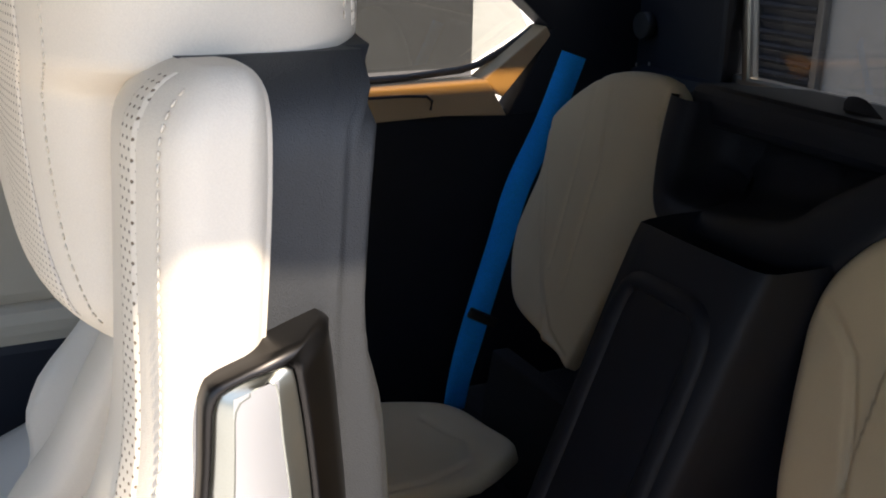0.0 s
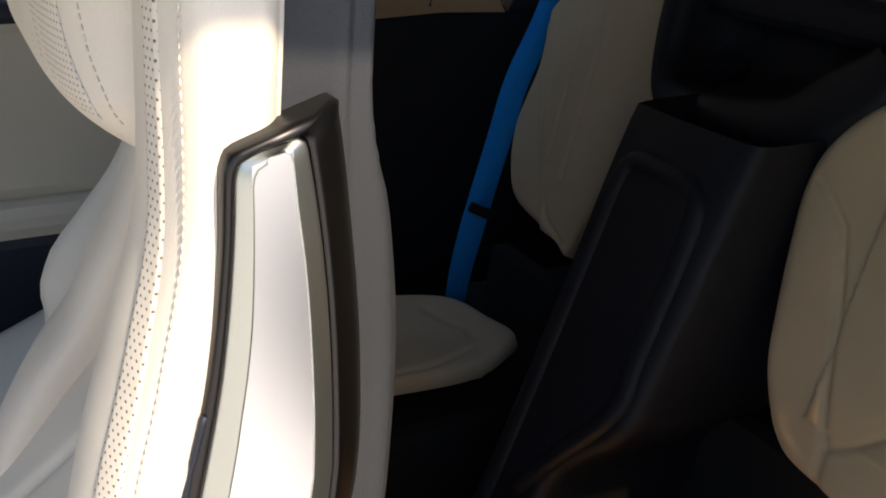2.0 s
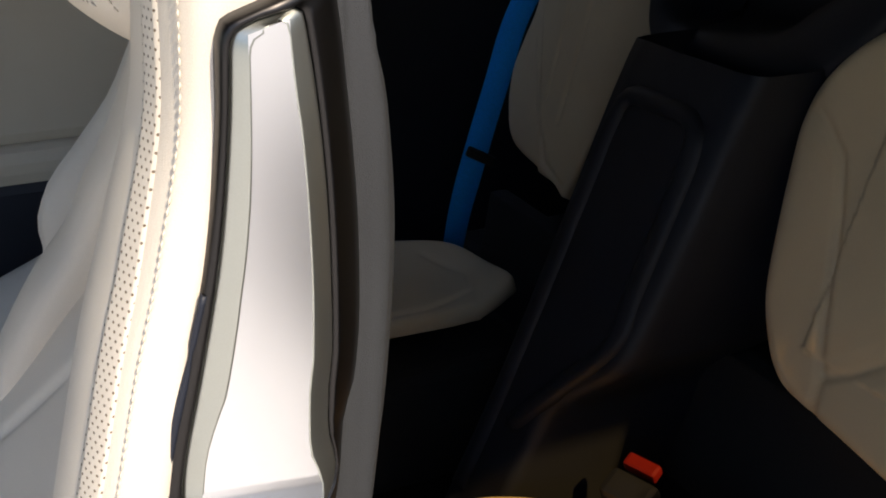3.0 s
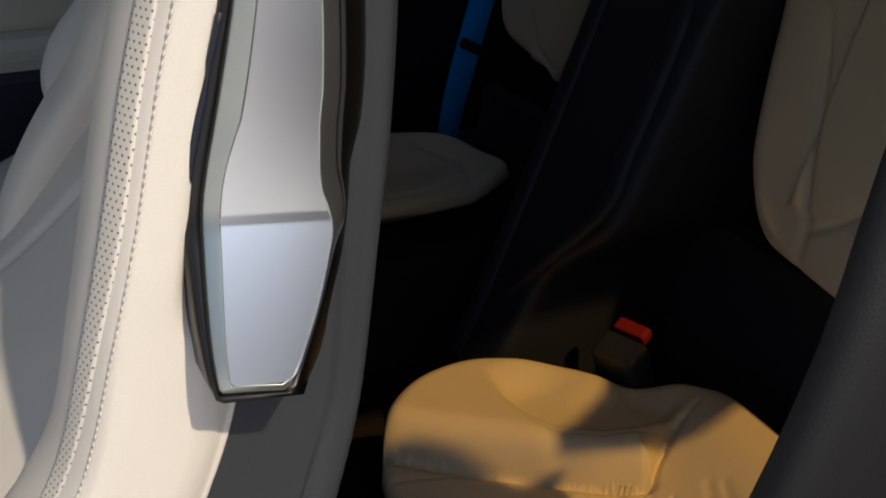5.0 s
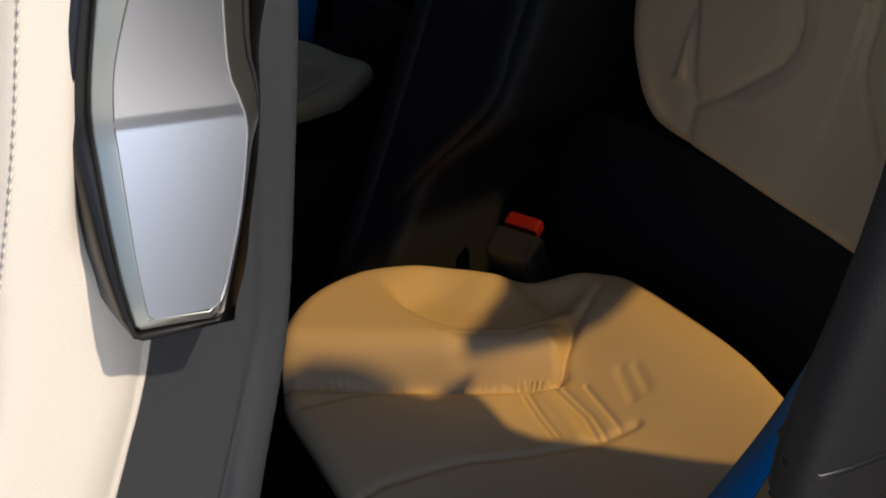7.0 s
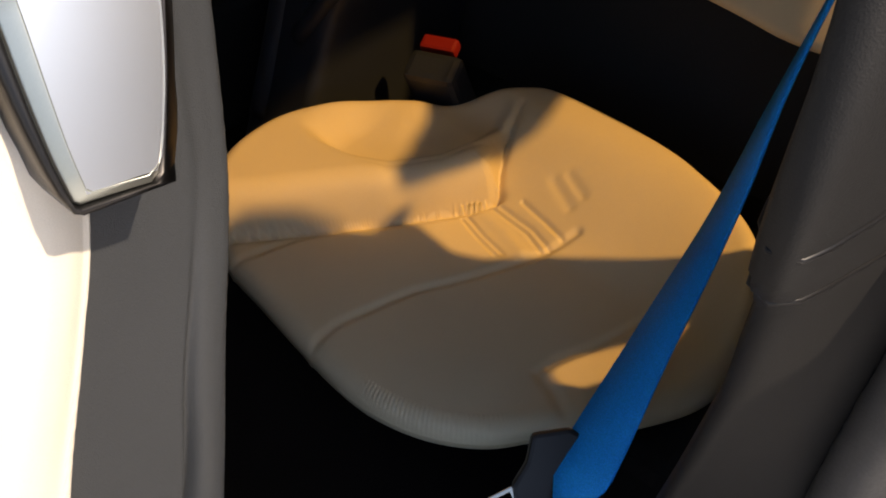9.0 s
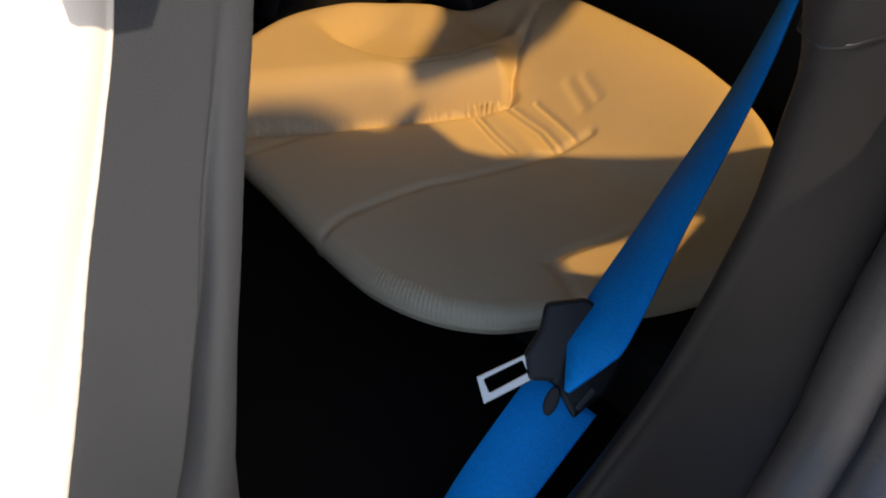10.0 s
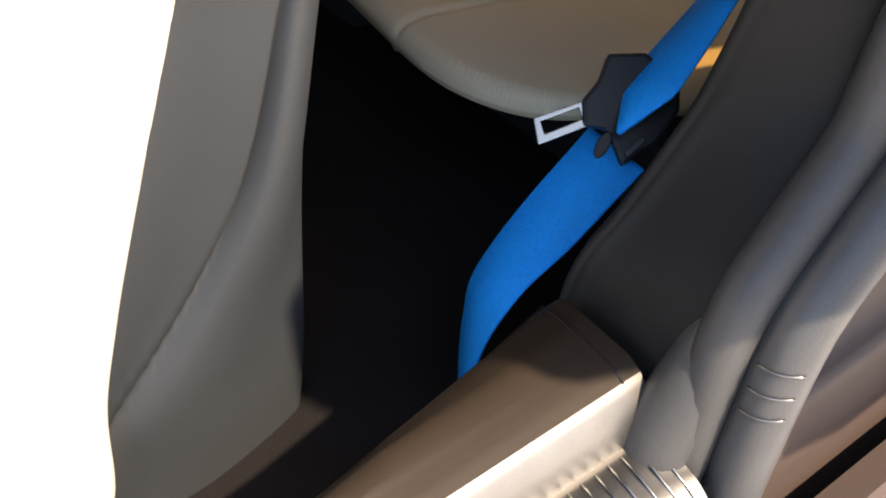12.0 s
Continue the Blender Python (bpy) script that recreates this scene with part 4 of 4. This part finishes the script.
def rear_seat(flip, label):
    seat = thing("bucket_seat", label, "car seat", group="rear seats")
    if flip:
        bm = pad(FAR_CUSHION, far_height, Matrix.Identity(4), 0.04, 0.022, 50, 160, under=0.5)
    else:
        bm = pad(CUSHION, cushion_height, Matrix.Identity(4), 0.07, 0.020, 170, 480, under=0.6)
    part("cushion", bm, rear_leather, seat)
    if flip:
        lean = Matrix(((0, 0.28, -1, 1.123), (1, 0, 0, 1.22), (0, 0.97, 0.24, 0.663), (0, 0, 0, 1)))
        bm = pad(FAR_BACK, far_back_height, lean, 0.022, 0.016, 70, 240, under=0.12)
    else:
        lean = Matrix(((0, 0.28, -1, 1.113), (1, 0, 0, 0.56), (0, 0.97, 0.24, 0.655), (0, 0, 0, 1)))
        bm = pad(BACK, back_height, lean, 0.022, 0.020, 80, 300, under=0.12)
    part("backrest", bm, rear_leather, seat)
    return seat


structure("wall_seat_base", merged(box((0.36, 1.28, 0.22), 0.02, (1.34, CENTRE, 0.355)), box((0.34, 0.30, 0.19), 0.02, (0.95, 1.30, 0.345)), box((0.34, 0.48, 0.10), 0.02, (1.0, 0.56, 0.29)), slab([(1.15, 0.40, 0.38), (1.15, 1.42, 0.38), (1.18, 1.42, 0.575), (1.18, 0.40, 0.575)], 0.03, "x", 0.004)), roof_cloth, "black base under the rear seats", "seat base")
rear_left = rear_seat(False, "cream leather rear bucket seat beside the open door")


def ribbed_edge():
    """A band of fine ribs round the cushion's front edge."""
    whole = ring_points([(u, v, 0) for u, v in CUSHION], 1400)
    centre = sum(whole, Vector()) / len(whole)
    front = [p for p in whole if p.x < 0.79 and 0.40 < p.y < 0.56]
    rows = []
    for s in np.linspace(0.90, 0.999, 12):
        row = []
        for i, p in enumerate(front):
            q = centre + (p - centre) * s
            far = (1 - s) * (p - centre).length
            roll = 0.020 * (1 - (1 - (1 - min(far / 0.020, 1)) ** 2.4) ** (1 / 2.4))
            fade = min(1, (s - 0.90) / 0.02, i / 40, (len(front) - 1 - i) / 40)
            row.append((q.x, q.y, cushion_height(q.x, q.y) - roll + 0.0012 * fade - 0.0006 + 0.0005 * fade * math.sin(i * 2 * math.pi / 4)))
        rows.append(row)
    return loft(rows, False)


part("ribbed_edge", ribbed_edge(), rear_leather, rear_left, "finely ribbed leather edge")
rear_right = rear_seat(True, "cream leather rear bucket seat behind the passenger seat")

# ---- divider between the rear seats ----
divider = thing("rear_console", "black console panel between the two rear seats", "console")
div_x = smooth_curve([(0.25, 0.80), (0.45, 0.90), (0.607, 0.967), (0.758, 1.028), (0.887, 1.079), (0.93, 1.10), (0.96, 1.13)])
div_y = smooth_curve([(0.25, 0.875), (0.52, 0.87), (0.64, 0.785), (0.96, 0.775)])
part("panel", loft([ring_points([(div_x(z) + 0.25, div_y(z), z), (div_x(z) + 0.04, div_y(z) - 0.004, z), (div_x(z) + 0.016, div_y(z) + 0.006, z), (div_x(z) + 0.012, div_y(z) + 0.03, z), (div_x(z) + 0.012, 0.94, z), (div_x(z) + 0.035, 0.975, z), (div_x(z) + 0.25, 0.98, z)], 40, False) for z in np.linspace(0.25, 0.925, 40)], False), trim_black, divider)
RIM = [(0.40, 0.952), (0.50, 0.952), (0.60, 0.952), (0.70, 0.952), (0.80, 0.952), (0.845, 0.950), (0.864, 0.942), (0.871, 0.925), (0.872, 0.88), (0.871, 0.842), (0.864, 0.824), (0.845, 0.814), (0.80, 0.812), (0.70, 0.812), (0.64, 0.812), (0.57, 0.861), (0.50, 0.91)]
part("rim", tube(ring_points([(div_x(z) + 0.017, y, z) for z, y in RIM], 90, False), 0.015, 12, 0.8), trim_black, divider, "soft black rim round the recess")
tray = thing("rear_tray", "black moulded tray between the rear headrests", "tray")


def tray_point(y, z, out=0.0):
    return (1.195 + 0.33 * (z - 0.9) - out, y, z)


OUTER = [(1.092, 1.04), (1.086, 1.0), (1.074, 0.955), (1.055, 0.915), (1.025, 0.898), (0.951, 0.90), (0.868, 0.901), (0.813, 0.907), (0.774, 0.922), (0.734, 0.961), (0.71, 1.0)]
INNER = [(1.055, 1.035), (1.05, 0.99), (1.04, 0.95), (1.02, 0.929), (0.99, 0.926), (0.976, 0.927), (0.874, 0.942), (0.845, 0.955), (0.825, 0.975), (0.79, 1.0), (0.764, 1.018)]


def tray_row(f, out, drop=0.0, spread=0.0):
    """A line between the tray's outer and inner outlines, so far forward of its slope."""
    row = [(p[0] + (q[0] - p[0]) * f, p[1] + (q[1] - p[1]) * f) for p, q in zip(OUTER, INNER)]
    return ring_points([tray_point(y + spread * (y - 0.9), z - drop * (1.06 - z) / 0.16, out) for y, z in row], 70, False)


part("moulding", loft([tray_row(0, -0.06, 0.10, 0.05), tray_row(0, -0.02, 0.05, 0.03), tray_row(0, 0.0, 0.012), tray_row(0, 0.010), tray_row(0.2, 0.014), tray_row(0.75, 0.008), tray_row(0.95, 0.0), tray_row(1.0, -0.012), tray_row(1.15, -0.05), tray_row(1.6, -0.07), tray_row(2.6, -0.075)], False), trim_black, tray)
part("back_panel", slab([tray_point(0.72, 0.86, -0.08), tray_point(1.09, 0.86, -0.08), tray_point(1.09, 1.035, -0.08), tray_point(0.72, 1.02, -0.08)], 0.03, "x", 0.004), trim_black, tray)
part("top_pad", box((0.20, 0.40, 0.05), 0.02, (1.36, 0.90, 1.018), (0, 6, 0), 4), trim_black, tray)

# ---- seat belts ----
def belt(points, width, sides, name, parent, mat=webbing, thick=0.0014, tip=0.0):
    """A strap along a path, its width turned towards the given side vectors, with a pointed start if wanted."""
    n = 60
    mid = ring_points(points, n, False)
    reach = np.concatenate([[0], np.cumsum([(Vector(q) - Vector(p)).length for p, q in zip(points, points[1:])])])
    side_at = smooth_curve([(r / reach[-1], *s) for r, s in zip(reach, sides)])
    turn = [Vector(side_at(i / (n - 1))) for i in range(n)]
    rings = []
    for i in range(n):
        d = (mid[min(i + 1, n - 1)] - mid[max(i - 1, 0)]).normalized()
        a = (turn[i] - d * turn[i].dot(d)).normalized()
        b = d.cross(a)
        w = 0.5 * width * (min(1.0, (i / n + 0.004) / tip) if tip else 1.0)
        rings.append([mid[i] + a * u * w + b * v * thick for u, v in ((-1, 0), (-0.96, 1), (0.96, 1), (1, 0), (0.96, -1), (-0.96, -1))])
    return part(name, loft(rings, True, True, True), mat, parent)


near_belt = thing("seat_belt", "blue rear seat belt with a black tongue grip", "seat belt")
belt([(0.662, 0.307, 0.482), (0.696, 0.311, 0.507), (0.776, 0.320, 0.558), (0.862, 0.328, 0.615), (0.900, 0.320, 0.70), (0.935, 0.303, 0.80), (0.955, 0.290, 0.865)], 0.052, [(0.093, 0.944, -0.318), (0.11, 0.933, -0.343), (0.267, 0.791, -0.551), (0.508, 0.629, -0.589), (0.70, 0.455, -0.55), (0.80, 0.38, -0.46), (0.86, 0.36, -0.36)], "upper_strap", near_belt, tip=0.075)
belt([(0.683, 0.325, 0.450), (0.63, 0.328, 0.412), (0.578, 0.33, 0.374), (0.556, 0.33, 0.33), (0.549, 0.33, 0.26)], 0.054, [(-0.066, 0.983, 0.17), (-0.015, 0.995, 0.1), (0.177, 0.971, -0.158), (0.464, 0.877, -0.127), (0.538, 0.841, -0.054)], "lower_strap", near_belt)
TONGUE = Matrix(((0.774, 0.429, -0.465, 0.688), (-0.633, 0.525, -0.569, 0.315), (0.0, 0.735, 0.678, 0.482), (0, 0, 0, 1)))


def tongue_slab(points, base, thick, bevel):
    bm = slab([(u / 1000, v / 1000, base / 1000) for u, v in points], thick / 1000, "z", bevel / 1000)
    bmesh.ops.transform(bm, matrix=TONGUE, verts=bm.verts)
    return bm


grip = part("grip", tongue_slab([(-21, 42), (-27, 24), (-38, 10), (-37, -8), (-22, -10), (-16, -22), (-10, -36), (2, -27), (14, -20), (29, 3), (29, 20), (14, 36), (5, 43)], -10, 12, 3), gloss_black, near_belt, "black plastic belt tongue grip")
steel_plate = bmesh.new()
hole = [(-66, -5), (-40, 5), (-37, -3), (-63, -14)]
rim = [(-71, -3), (-38, 9), (-30, -6.5), (-67.5, -21.5)]
low_v = [[steel_plate.verts.new(TONGUE @ Vector((u / 1000, v / 1000, h / 1000))) for u, v in ring] for h in (-5, -2.5) for ring in (rim, hole)]
for i in range(4):
    k = (i + 1) % 4
    for a, c in ((0, 1), (2, 3), (0, 2), (1, 3)):
        steel_plate.faces.new((low_v[a][i], low_v[a][k], low_v[c][k], low_v[c][i]))
bmesh.ops.recalc_face_normals(steel_plate, faces=steel_plate.faces)
bmesh.ops.bevel(steel_plate, geom=steel_plate.edges[:], offset=0.0007, segments=2, affect="EDGES", profile=0.6)
part("metal_tongue", steel_plate, steel, grip, "bright steel belt tongue")
part("stop_button", tongue_slab([(-24 + 5.5 * math.cos(q) + 2.5 * math.sin(q), -22 + 9 * math.sin(q) + 1.5 * math.cos(q)) for q in np.linspace(0, 2 * math.pi, 20, endpoint=False)], 2, 5, 1), gloss_black, near_belt, "black plastic stop button")
part("slot_bar", tongue_slab([(-6, -30), (6, -18), (3, -15), (-9, -27)], 0, 5, 1), shell_black, grip)
far_belt = thing("seat_belt", "blue rear seat belt hanging beside the far seat", "seat belt")
belt([(1.284, 1.395, 1.045), (1.241, 1.39, 0.945), (1.195, 1.39, 0.852), (1.165, 1.385, 0.765), (1.133, 1.38, 0.672), (1.108, 1.385, 0.57), (1.098, 1.39, 0.50)], 0.038, [(1, -0.6, 0), (1, -0.7, 0), (1, -0.8, 0), (1, -0.8, 0), (1, -0.8, 0), (1, -0.2, 0), (1, 0, 0)], "strap", far_belt)
part("clip", box((0.046, 0.012, 0.016), 0.004, (1.128, 1.362, 0.660), (0, 25, -20)), gloss_black, far_belt, "black plastic belt clip")
buckle = thing("seat_belt_buckle", "black seat belt buckle with a red button", "buckle")
part("body", box((0.035, 0.06, 0.09), 0.008, (1.01, 0.765, 0.455), (0, -25, 20)), trim_black, buckle)
part("button", box((0.018, 0.042, 0.015), 0.004, (1.035, 0.79, 0.487), (0, -25, 20)), red_plastic, buckle)

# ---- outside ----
# the wall's shade comes from its dark colour, not from the sun
structure("wall_outside", box((8, 0.3, 5), 0, (-0.5, 6.15, 2.5)), wall_in_shade, "grey wall beyond the far window, darkened in its colour for shade", "wall")
structure("wall_white", box((9, 0.3, 5), 0, (8.5, 7.15, 2.5)), wall_white, "bright white wall beyond the quarter window", "wall")
structure("wall_behind", box((0.2, 4.4, 3.4), 0, (3.12, 1.7, 1.2)), pale_wall, "pale grey wall behind the car", "wall")
louvre = thing("wall_vent", "silver wall vent with dark slats behind the car", "vent")
part("frame", merged(box((0.03, 0.03, 0.34), 0.006, (3.0, 2.90, 0.87)), box((0.03, 0.03, 0.34), 0.006, (3.0, 2.60, 0.87)), box((0.03, 0.33, 0.03), 0.006, (3.0, 2.75, 1.045)), box((0.03, 0.33, 0.03), 0.006, (3.0, 2.75, 0.70))), rubber, louvre)
part("backing", box((0.01, 0.28, 0.33), 0, (3.012, 2.75, 0.87)), trim_black, louvre)
slat = part("slat", box((0.03, 0.27, 0.012), 0.002, (2.995, 2.75, 0.735), (0, 30, 0)), trim_black, louvre)
for i in range(1, 7):
    more = new("slat", slat.data)
    more.parent, more.location = louvre, (0, 0, 0.045 * i)
# unseen wall, added so the lever plate mirrors something dim
structure("wall_reflected", box((30, 0.3, 2.6), 0, (0, -9.0, 1.3)), far_wall, "unseen dim wall added for reflections in the lever plate", "wall")
